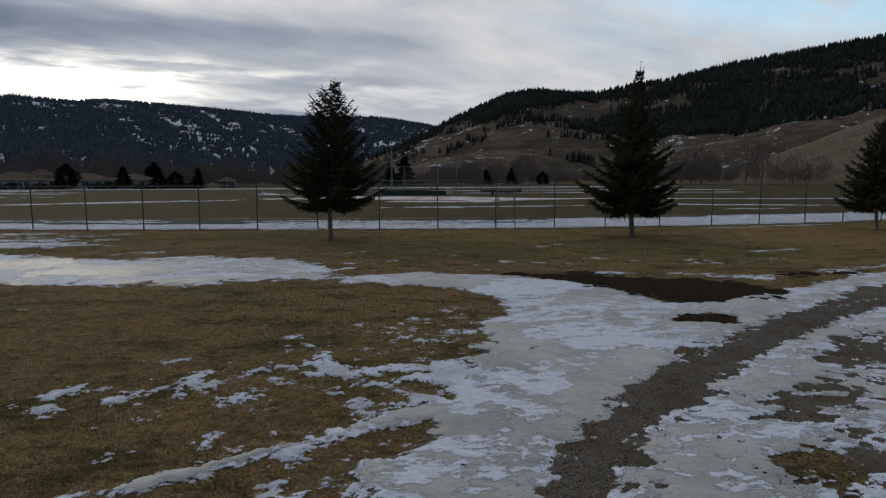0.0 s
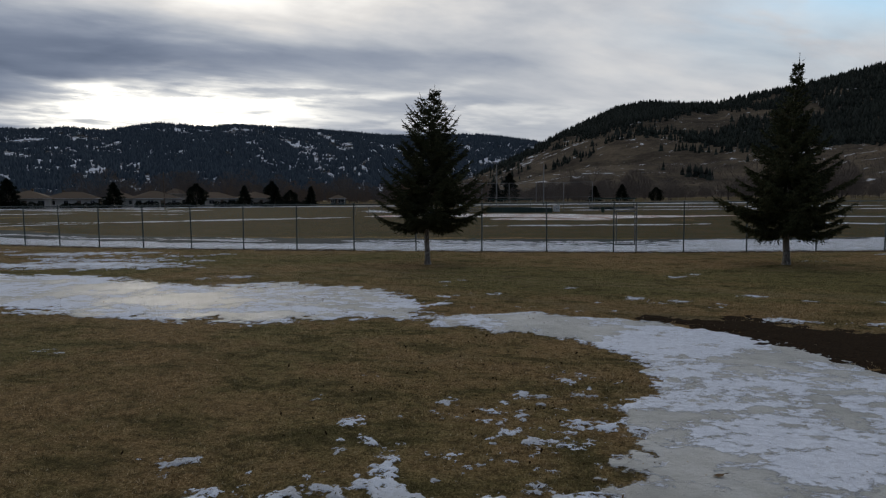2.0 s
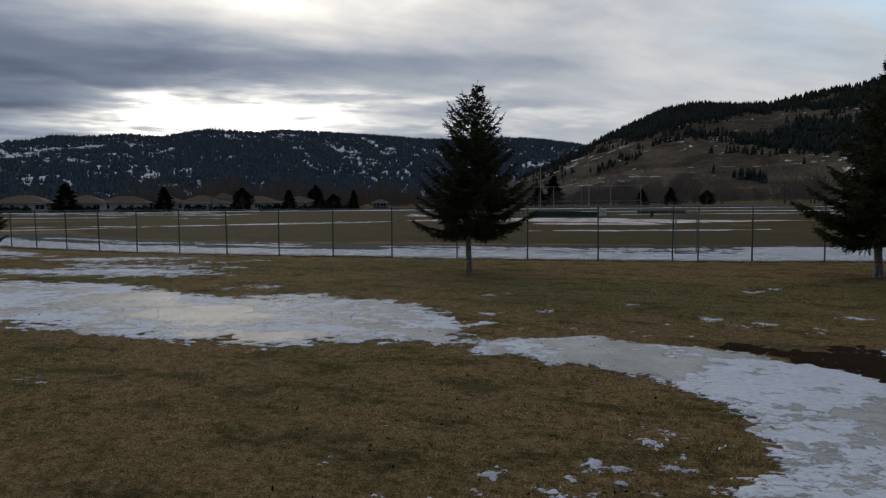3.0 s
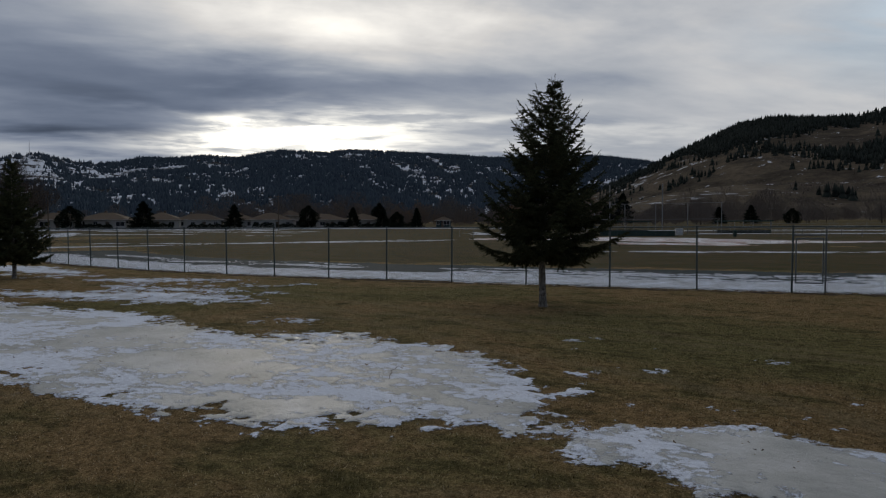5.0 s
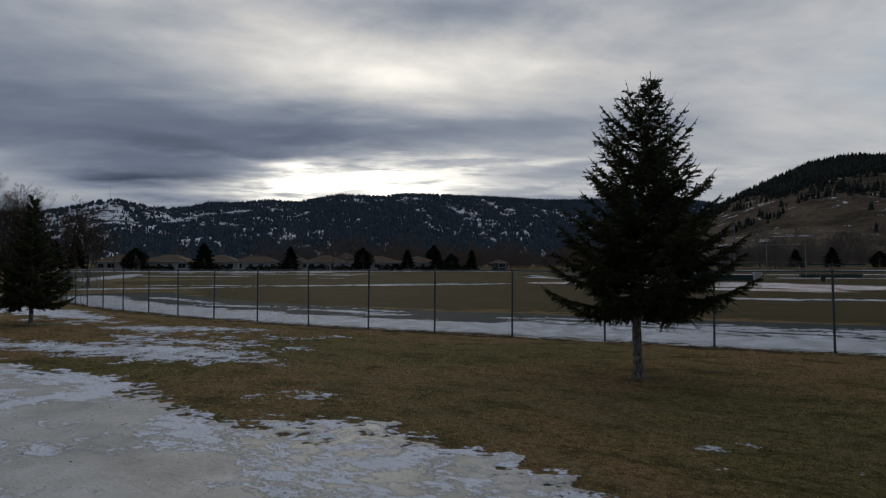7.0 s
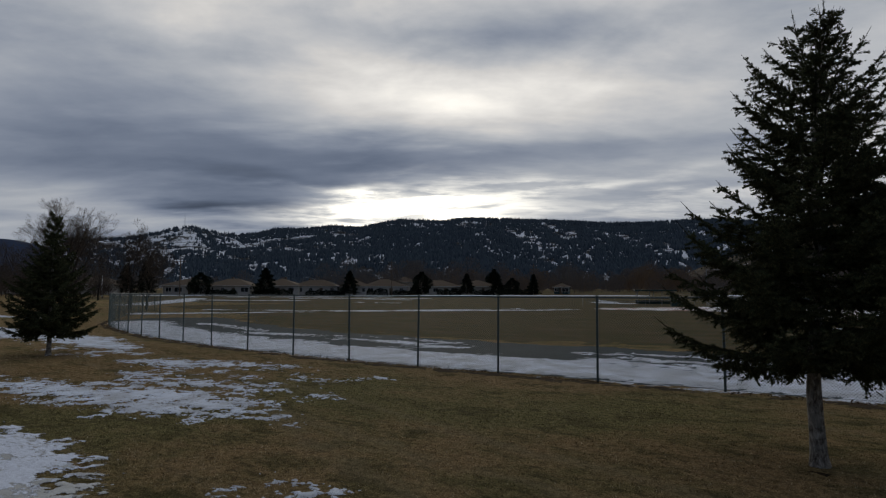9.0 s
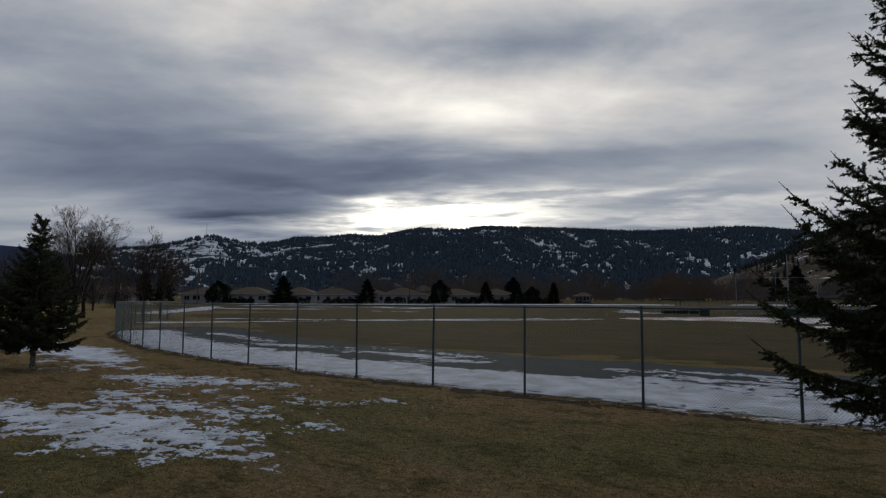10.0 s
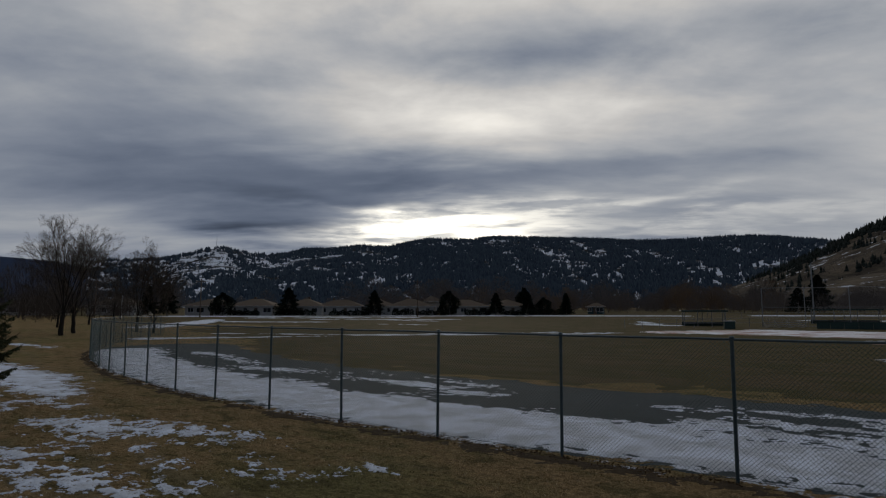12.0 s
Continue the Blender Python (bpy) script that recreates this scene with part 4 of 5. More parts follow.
def walk_gate(s):
    x, y = along(s)
    x2, y2 = along(s + 1.05)
    gate = thing("fence_gate", x, y, 0, math.degrees(math.atan2(y2 - y, x2 - x)), "narrow steel pipe gate set in the chain-link fence", "gate")
    part("gate_post", rod(bmesh.new(), (1.05, 0.06, -0.05), (1.05, 0.06, FH - 0.03), 0.03, 10), GALV, gate)
    for nm, a, b in (("stile", (0.14, 0.10, 0.34), (0.14, 0.10, FH - 0.45)), ("stile", (0.98, 0.10, 0.34), (0.98, 0.10, FH - 0.45)),
                     ("rail", (0.14, 0.10, 0.34), (0.98, 0.10, 0.34)), ("rail", (0.14, 0.10, FH - 0.45), (0.98, 0.10, FH - 0.45)),
                     ("top_bar", (0.06, 0.10, FH - 0.32), (1.05, 0.10, FH - 0.32))):
        part(nm, rod(bmesh.new(), a, b, 0.024, 8), GALV, gate)
    part("latch", box(bmesh.new(), 1.0, 0.10, 1.1, 0.10, 0.05, 0.07, 0.01), GALV, gate)


walk_gate(83.62)


# ---- spruces ----
def spruce(x, y, height, base_h, profile, seed, label, detail=1.0, lean=(0.0, 0.0), upsweep=1.0, fuller=0.0):
    """A spruce: trunk, whorled limbs that sweep up to bare tips, side twigs, and single needles along every twig.
    profile: pairs of height share and limb length."""
    g = np.random.default_rng(seed)
    tree = thing("spruce", x, y, 0, 0, label, "tree", "spruces on the lawn")
    zz = np.linspace(-0.05, height * 0.97, 30)
    rad = 0.0158 * height * np.clip(1 - zz / height, 0.03, 1) ** 0.9 + 0.05 * np.exp(-np.clip(zz, 0, 9) / 0.16)
    bend = np.column_stack([lean[0] * (zz / height) ** 2 + 0.03 * np.sin(zz * 1.7 + seed), lean[1] * (zz / height) ** 2, zz])
    V, F = tubes([bend], [rad], 16)
    knob = 0.10 * fbm(V[:, 2] * 3 + V[:, 0] * 6, V[:, 1] * 6 + V[:, 2] * 2, 1, 3, 1)[:, None]
    V[:, :2] = bend[np.repeat(np.arange(30), 16), :2] + (V[:, :2] - bend[np.repeat(np.arange(30), 16), :2]) * (1 + 2.0 * knob)
    link_mesh("trunk", V, F, BARK, tree, smooth=True, label="pale grey scaly bark")
    hs, ls = [p[0] for p in profile], [p[1] for p in profile]
    twigs = []  # start, direction, length, needle density
    z = base_h
    u = np.linspace(0, 1, 9)

    def core(h):
        return np.array([np.interp(h, zz, bend[:, 0]), np.interp(h, zz, bend[:, 1]), h])

    def spray(P, L):
        """Side twigs along a limb, flat and slightly hanging, each forked again."""
        n = max(8, int(L / 0.036))
        for q in range(n):
            f = 0.14 + 0.84 * (q + g.random()) / n
            b = np.array([np.interp(f, u, P[:, i]) for i in range(3)])
            i0 = min(int(f * 8), 7)
            t_ = P[i0 + 1] - P[i0]
            t_ = t_ / (np.linalg.norm(t_) + 1e-9)
            out_ = np.cross(t_, (0, 0, 1)) * (1 if q % 2 else -1)
            tl = (0.15 + 0.27 * L * (1 - f) ** 0.8) * g.uniform(0.55, 1.2)
            d = t_ * g.uniform(0.35, 0.85) + out_ * g.uniform(0.45, 1.0) + np.array([0, 0, g.uniform(-0.55, 0.10)])
            d = d / np.linalg.norm(d)
            twigs.append((b, d, tl, 1.0))
            for rep in range(1 + int(tl / 0.20)):
                for w2 in (-1, 1):
                    d2 = d * 0.8 + w2 * 0.6 * np.cross(d, (0, 0, 1)) + np.array([0, 0, g.uniform(-0.35, 0.12)])
                    twigs.append((b + d * tl * g.uniform(0.15, 0.75), d2 / np.linalg.norm(d2), tl * g.uniform(0.35, 0.6), 1.0))
            twigs.append((b - t_ * 0.05, t_, 0.10, 1.2))

    while z < height * 0.955:
        share = z / height
        n = int(g.integers(5, 8)) if share < 0.78 else int(g.integers(4, 6))
        ph = g.uniform(0, 6.28)
        for k in range(n):
            turn = ph + 6.283 * k / n + g.uniform(-0.35, 0.35)
            L = np.interp(share, hs, ls) * g.uniform(0.80, 1.0) * (1 + fuller * math.cos(turn) * (share < 0.6))
            luck = g.random()
            L *= 1.09 if luck < 0.18 else 0.66 if luck > 0.92 else 1.0
            z0 = z + g.uniform(-0.12, 0.12)
            rise = np.interp(share, [0, 0.2, 0.32, 0.5, 0.75, 1.0], [-0.08, 0.02, 0.22 * upsweep, 0.48 * upsweep, 0.74 * upsweep, 1.3]) + g.uniform(-0.10, 0.12)
            droop = -0.12 * np.sin(u * 2.6) * (1 - share) * L + 0.13 * L * u ** 3
            side = g.uniform(-0.14, 0.14) * L * u * u
            c = core(z0)
            P = np.column_stack([c[0] + np.cos(turn) * L * u - np.sin(turn) * side, c[1] + np.sin(turn) * L * u + np.cos(turn) * side, z0 + rise * L * u + droop])
            spray(P, L)
            tipd = P[-1] - P[-2]
            tipd = tipd / np.linalg.norm(tipd) + np.array([0, 0, 0.25])
            tipd /= np.linalg.norm(tipd)
            reach = g.uniform(0.12, 0.30) * (0.6 + 0.3 * min(L, 1.4))
            twigs.append((P[-1] - 0.03 * tipd, tipd, reach * 0.8, 0.8))
            V, F = tubes([np.vstack([P, P[-1] + tipd * reach])], [np.append((0.006 + 0.009 * L) * np.clip(1 - u, 0.22, 1), 0.0032)], 5)
            link_mesh("limb", V, F, DARK_BARK, tree, smooth=True)
        z += np.interp(share, [0, 0.5, 1], [0.225, 0.275, 0.21]) * (height / 6.6) ** 0.3
    for k in range(4):  # dead lower limbs without needles
        a, L = 1.57 * k + g.uniform(0, 1.2), g.uniform(0.5, 0.95)
        c = core(base_h - g.uniform(0.02, 0.2))
        P = np.column_stack([c[0] + np.cos(a) * L * u, c[1] + np.sin(a) * L * u, c[2] - 0.12 * L * np.sin(u * 3.0) + 0.05 * u])
        V, F = tubes([P], [0.012 * np.clip(1 - u, 0.2, 1)], 5)
        link_mesh("dead_limb", V, F, DARK_BARK, tree, smooth=True)
        twigs.append((P[6], np.array([math.cos(a + 0.5) * 0.8, math.sin(a + 0.5) * 0.8, -0.3]), 0.16, 0.7))
    top = bend[-1]
    twigs.append((np.array([top[0], top[1], height * 0.94]), np.array([0, 0.0, 1.0]), height * 0.075, 0.6))
    V, F = tubes([[(top[0], top[1], height * 0.95), (top[0], top[1], height * 0.985), (top[0] + 0.01, top[1], height * 1.02)]], [[0.009, 0.006, 0.003]], 5)
    link_mesh("leader", V, F, DARK_BARK, tree)
    for k in range(5):
        a = 1.26 * k + 0.5
        twigs.append((np.array([top[0], top[1], height * (0.93 + 0.008 * k)]), np.array([math.cos(a) * 0.72, math.sin(a) * 0.72, 0.7]), height * 0.034, 0.8))
    B = np.array([t[0] for t in twigs])
    D = np.array([t[1] for t in twigs])
    T = np.array([t[2] for t in twigs])
    dens = np.array([t[3] for t in twigs])
    per = np.maximum(6, (T * 175 * dens * detail).astype(int))
    idx = np.repeat(np.arange(len(T)), per)
    n = len(idx)
    d = D[idx]
    o = B[idx] + d * (T[idx] * g.random(n))[:, None]
    rv = g.normal(size=(n, 3))
    rv -= (rv * d).sum(1)[:, None] * d
    rv /= np.linalg.norm(rv, axis=1)[:, None]
    nd = rv * 0.9 + d * 0.5
    ln = g.uniform(0.026, 0.040, n) / detail ** 0.4
    wd = np.cross(nd, d)
    wd *= (g.uniform(0.0065, 0.0110, n) / (np.linalg.norm(wd, axis=1) + 1e-9) / detail ** 0.6)[:, None]
    V = np.stack([o - wd, o + wd, o + nd * ln[:, None]], 1).reshape(-1, 3)
    crown = link_mesh("crown", V, np.arange(3 * n).reshape(-1, 3), NEEDLE, tree, label="dense dark green needles")
    tagged(crown, kind="stuff")
    return tree


spruce(-3.04, 27.58, 6.68, 1.48, [(0.18, 1.65), (0.26, 2.2), (0.36, 2.02), (0.5, 1.55), (0.6, 1.22), (0.7, 0.98), (0.78, 0.80), (0.86, 0.45), (0.92, 0.20), (1.0, 0.05)],
       3, "dark green spruce with a pale bare trunk on the lawn", 1.0, (0.3, 0.1), fuller=0.07)
spruce(10.15, 28.65, 7.5, 1.35, [(0.165, 1.9), (0.24, 2.3), (0.33, 1.95), (0.46, 1.45), (0.60, 1.0), (0.72, 0.55), (0.80, 0.28), (0.88, 0.16), (1.0, 0.10)],
       8, "dark spruce with a thin bare leader", 0.40, (0.2, 0), 0.85)
spruce(-28.1, 29.5, 5.5, 0.95, [(0.15, 1.45), (0.24, 1.8), (0.4, 1.5), (0.55, 1.0), (0.7, 0.6), (0.85, 0.3), (1.0, 0.1)], 13, "bushy young spruce beside patchy snow", 0.42, upsweep=0.8)
spruce(23.7, 31.8, 5.3, 1.2, [(0.15, 1.6), (0.3, 1.9), (0.5, 1.4), (0.7, 0.9), (1.0, 0.1)], 21, "dark spruce near the outfield fence", 0.36, upsweep=0.8)


# ---- ball diamond beyond the outfield ----
sheet("infield", [[(-22, 97, 3.5), (-12, 101, 7), (2, 98, 8), (12, 92, 6.5), (24, 93, 2.0), (31, 93, 0.8)], [(-3, 86, 2.5), (8, 84, 3)]],
      CLAY, 0.3, 0.05, 1.0, 0.25, "reddish clay infield mostly under snow", "infield", seed=141, slope=0.05)
sheet("field_snow", [[(-3.8, 65.5, 0.1), (9.8, 67.3, 0.15), (18, 69.5, 0.1)], [(37, 88, 0.5), (57, 81, 0.6), (75, 74, 0.6)], [(30, 70.6, 0.3), (45, 63.7, 0.3), (58, 57, 0.3)], [(30, 58.6, 0.05), (35, 58.0, 0.1)],
                     [(-30, 121, 0.8), (-36, 134, 0.8)], [(-27, 118, 1.2), (-33, 122, 0.6)], [(-100, 92, 1.2), (-85, 102, 0.5)], [(-70, 100, 0.2), (-62, 102, 0.2)], [(-98, 113, 0.6), (-74, 130, 0.8)],
                     [(-112, 98, 1.5), (-98, 84, 2.5), (-88, 70, 2.0)], [(10, 128, 1.0), (40, 126, 0.8), (62, 118, 0.8)], [(-10, 150, 1.5), (30, 152, 1.5), (70, 140, 1.5)], [(-84, 120, 0.2), (-70, 118, 0.2)]],
      SNOW, 0.3, 0.05, 1.2, 0.25, "scattered snow streaks across the far playing field", "snow", base=0.03, seed=151, slope=0.05, kind="stuff", stretch=2.0)
sheet("verge_snow", [[(-148, 106, 2.6), (-126, 126, 2.0), (-106, 147, 2.6), (-87, 162, 2.2), (-66, 172, 2.8), (-40, 182, 3.5)], [(-20, 190, 3.5), (20, 196, 4.5), (70, 188, 4.5)], [(-118, 112, 0.8), (-92, 138, 1.2)]],
      SNOW, 0.5, 0.12, 1.5, 0.12, "snow bank along the far edge of the field", "snow", base=0.03, seed=161, slope=0.06)


def dugout(x, y, rz, w, label):
    t = thing("dugout", x, y, float(gz(x, y)), rz, label, "dugout", "dugouts of the diamond")
    part("roof", box(bmesh.new(), 0, 0, 2.3, w + 0.6, 2.6, 0.12, 0.02), GALV, t, "pale metal roof with a dusting of snow")
    part("fascia", box(bmesh.new(), 0, -1.32, 2.24, w + 0.6, 0.04, 0.22, 0.01), GREEN, t)
    part("back_wall", box(bmesh.new(), 0, 1.1, 0.3, w, 0.1, 0.6, 0.01), GREEN, t)
    for sx in (-w / 2 + 0.1, 0, w / 2 - 0.1):
        part("back_post", rod(bmesh.new(), (sx, 1.1, 0), (sx, 1.1, 2.24), 0.05, 8), GALV, t)
    for sx in (-w / 2 + 0.1, -w / 6, w / 6, w / 2 - 0.1):
        part("post", rod(bmesh.new(), (sx, -1.1, 0), (sx, -1.1, 2.24), 0.05, 8), GALV, t)
    part("bench_seat", box(bmesh.new(), 0, 0.6, 0.45, w - 0.6, 0.35, 0.06, 0.01), WOOD, t)
    for sz in (0.5, 0.95):
        part("rail", rod(bmesh.new(), (-w / 2, -1.1, sz), (w / 2, -1.1, sz), 0.03, 6), GALV, t)
    return t


dugout(-22.3, 118.0, 18, 5.8, "small open dugout with a pale roof")
dugout(16.5, 131, -6, 9.0, "long dugout with a pale snow-dusted roof")
dugout(-4.5, 134, 4, 9.0, "long dugout with a pale snow-dusted roof")


def padded_wall(x0, y0, x1, y1, h):
    L = math.hypot(x1 - x0, y1 - y0)
    t = thing("padded_wall", x0, y0, float(gz(x0, y0)), math.degrees(math.atan2(y1 - y0, x1 - x0)), "low dark green padded wall behind home plate", "barrier")
    n = int(L / 1.5)
    for k in range(n):
        part("pad", box(bmesh.new(), (k + 0.5) * L / n, 0, h / 2, L / n - 0.03, 0.14, h, 0.03), GREEN, t)
    part("cap", box(bmesh.new(), L / 2, 0, h + 0.03, L, 0.18, 0.05, 0.01), GREEN, t)


padded_wall(-8.0, 114.0, 4.0, 113.2, 0.85)


def backstop(x, y, rz, w, h):
    """A tall wire screen on steel posts, with wings."""
    t = thing("backstop", x, y, float(gz(x, y)), rz, "tall steel backstop screen behind home plate", "backstop")
    xs = np.linspace(-w / 2, w / 2, 6)
    for k, sx in enumerate(xs):
        part("post", rod(bmesh.new(), (sx, abs(sx) * -0.18, 0), (sx, abs(sx) * -0.18, h), 0.06, 8), GALV, t)
    for sz in (0.1, h / 2, h):
        bm = bmesh.new()
        for a, b in zip(xs[:-1], xs[1:]):
            rod(bm, (a, abs(a) * -0.18, sz), (b, abs(b) * -0.18, sz), 0.03, 6)
        part("rail", bm, GALV, t)
    V, F, base = [], [], 0
    for sx in np.arange(-w / 2, w / 2, 0.35):
        for sgn in (-1, 1):
            a = np.array([sx, abs(sx) * -0.18, 0.1])
            b = np.array([sx + sgn * h * 0.5, abs(sx + sgn * h * 0.5) * -0.18, h])
            if abs(b[0]) > w / 2:
                continue
            o = np.array([0.004, 0, 0])
            V += [a - o, a + o, b + o, b - o]
            F.append([base, base + 1, base + 2, base + 3])
            base += 4
    m = link_mesh("screen_wire", V, np.array(F), GALV, t)
    tagged(m, kind="stuff")


backstop(-1.5, 121, -2, 26, 5.5)


def low_fence(points, h, step, label):
    t = thing("low_fence", 0, 0, 0, 0, label, "fence")
    Q, s = smooth_line(points, 1)
    bm0 = rod(bmesh.new(), (0, 0, 0), (0, 0, h), 0.035, 6)
    post = part("post", bm0, GALV, t)
    first = True
    for d in np.arange(0, s[-1], step):
        x, y = float(np.interp(d, s, Q[:, 0])), float(np.interp(d, s, Q[:, 1]))
        p = post if first else new("post", post.data)
        first = False
        p.parent = t
        p.matrix_basis = pose(x, y, float(gz(x, y)))
    pts = np.array([(float(np.interp(d, s, Q[:, 0])), float(np.interp(d, s, Q[:, 1]))) for d in np.arange(0, s[-1], 1.5)])
    for zz in (h, h * 0.5):
        P = np.column_stack([pts, gz(pts[:, 0], pts[:, 1]) + zz])
        V, F = tubes([P], [np.full(len(P), 0.025)], 5)
        link_mesh("rail", V, F, GALV, t)


low_fence([(5, 119), (18, 117), (34, 108), (48, 98)], 1.3, 2.6, "low steel pipe fence along the foul line")
low_fence([(-9, 119), (-20, 113), (-30, 104)], 1.3, 2.6, "low steel pipe fence along the foul line")
low_fence([(-30, 170), (5, 172), (45, 168), (90, 152)], 1.2, 3.5, "pale post and rail fence at the field's edge")


def bin_(x, y, mat, label):
    t = thing("litter_bin", x, y, float(gz(x, y)), 0, label, "bin")
    bm = bmesh.new()
    bmesh.ops.create_cone(bm, cap_ends=True, segments=16, radius1=0.28, radius2=0.33, depth=0.95, matrix=pose(0, 0, 0.475))
    part("body", bm, mat, t)
    bm = bmesh.new()
    bmesh.ops.create_cone(bm, cap_ends=True, segments=16, radius1=0.35, radius2=0.26, depth=0.10, matrix=pose(0, 0, 1.0))
    part("lid", bm, mat, t)


bin_(12.7, 112.1, GREEN, "dark green litter bin")


def equipment_box(x, y, rz, w, h, mat, label):
    t = thing("equipment_box", x, y, float(gz(x, y)), rz, label, "box")
    part("body", box(bmesh.new(), 0, 0, h / 2, w, 0.7, h, 0.03), mat, t)
    part("lid", box(bmesh.new(), 0, -0.02, h + 0.04, w + 0.08, 0.78, 0.08, 0.02), WHITE, t, "snow-covered lid")


equipment_box(-17.7, 109.2, 20, 1.3, 1.0, GREEN, "dark equipment box with snow on its lid")
equipment_box(4.9, 119.0, 0, 1.2, 1.1, WHITE, "white equipment box beside the padded wall")


def bleachers(x, y, rz, w):
    t = thing("bleachers", x, y, float(gz(x, y)), rz, "low grey metal spectator benches", "bleachers")
    for k in range(3):
        part("seat_board", box(bmesh.new(), 0, 0.7 * k, 0.45 + 0.3 * k, w, 0.25, 0.05, 0.01), GALV, t)
        part("foot_board", box(bmesh.new(), 0, 0.7 * k - 0.3, 0.15 + 0.3 * k, w, 0.22, 0.04, 0.01), GALV, t)
    for sx in np.linspace(-w / 2 + 0.2, w / 2 - 0.2, 4):
        bm = bmesh.new()
        rod(bm, (sx, -0.4, 0.02), (sx, 1.6, 0.02), 0.03, 6)
        rod(bm, (sx, 1.5, 0), (sx, 1.5, 1.05), 0.03, 6)
        rod(bm, (sx, -0.3, 0.1), (sx, 1.5, 1.0), 0.03, 6)
        part("frame", bm, GALV, t)


bleachers(-11.7, 115.8, 22, 5.0)


# ---- houses along the far side ----
def hip_roof(w, d, z, rise, over):
    bm = bmesh.new()
    W, D = w / 2 + over, d / 2 + over
    v = [bm.verts.new(c) for c in ((-W, -D, z), (W, -D, z), (W, D, z), (-W, D, z), (-W, -D, z - 0.18), (W, -D, z - 0.18), (W, D, z - 0.18), (-W, D, z - 0.18),
                                   (-(W - D), 0, z + rise), (W - D, 0, z + rise))]
    for f in ((0, 1, 9, 8), (1, 2, 9), (2, 3, 8, 9), (3, 0, 8), (0, 4, 5, 1), (1, 5, 6, 2), (2, 6, 7, 3), (3, 7, 4, 0), (7, 6, 5, 4)):
        bm.faces.new([v[i] for i in f])
    return bm


def house(x, y, rz, w, d, wall_h, rise, seed, label, siding=None):
    g = random.Random(seed)
    t = thing("house", x, y, float(gz(x, y)) - 0.1, rz, label, "house", "houses beyond the field")
    part("wall", box(bmesh.new(), 0, 0, wall_h / 2, w, d, wall_h), siding or WALL, t)
    part("roof", hip_roof(w, d, wall_h + 0.1, rise, 0.6), ROOF, t, "brown shingled hip roof")
    part("gutter", box(bmesh.new(), 0, -d / 2 - 0.63, wall_h + 0.02, w + 1.2, 0.08, 0.12, 0.01), WHITE, t)
    part("chimney", box(bmesh.new(), w * g.uniform(-0.2, 0.2), 0.6, wall_h + rise + 0.1, 0.6, 0.6, 1.0, 0.03), WOOD, t)
    n = max(3, int(w / 3.0))
    for k in range(n):
        cx = -w / 2 + (k + 0.5) * w / n + g.uniform(-0.2, 0.2)
        if k == n // 2:
            door = part("door", box(bmesh.new(), cx, -d / 2 - 0.03, 1.05, 0.95, 0.06, 2.05, 0.01), WOOD, t)
            part("handle", box(bmesh.new(), cx + 0.36, -d / 2 - 0.08, 1.0, 0.06, 0.06, 0.06, 0.01), GALV, door)
            continue
        ww, wh = g.choice(((1.6, 1.2), (1.1, 1.2), (2.2, 1.3)))
        bm = bmesh.new()
        for bx, bz, sx, sz in ((cx, 1.5 + wh / 2, ww + 0.16, 0.09), (cx, 1.5 - wh / 2, ww + 0.16, 0.09), (cx - ww / 2, 1.5, 0.09, wh), (cx + ww / 2, 1.5, 0.09, wh), (cx, 1.5, 0.06, wh)):
            box(bm, bx, -d / 2 - 0.04, bz, sx, 0.08, sz)
        win = part("window", bm, WHITE, t)
        part("pane", box(bmesh.new(), cx, -d / 2 - 0.012, 1.5, ww - 0.08, 0.02, wh - 0.08), DARK_GLASS, win)


ROW_TURN = 40.7
for k, (hx, hy, hw) in enumerate([(-149.0, 124.5, 12), (-142.0, 133.4, 12.5), (-133.0, 143.8, 11), (-126.0, 150.9, 12.5), (-117.5, 158.3, 9), (-110.5, 164.0, 12.5), (-97.0, 172.9, 12), (-86.0, 178.6, 9.5)]):
    house(hx, hy, ROW_TURN - 14 + 3.0 * k, hw, 8.5 + (k % 3), 2.55, 1.9 + 0.15 * (k % 3), 40 + k,
          ("white" if k % 2 else "beige") + " single-storey house with a brown hip roof")
house(-166, 108, 30, 13, 9, 2.6, 2.0, 60, "pale single-storey house half hidden by trees")
house(-178, 92, 25, 13, 9, 2.6, 2.0, 61, "pale single-storey house half hidden by trees")
house(-122, 192, 38, 8, 7, 3.9, 1.9, 62, "taller house with snow on its gable behind the row")
house(-66, 199, 10, 4.4, 4, 2.3, 1.2, 63, "small grey shed with a dark green roof", TEAL)
house(-94.0, 46.5, 62, 6.0, 6.0, 2.7, 1.5, 64, "dark teal park building with a low hip roof", TEAL)


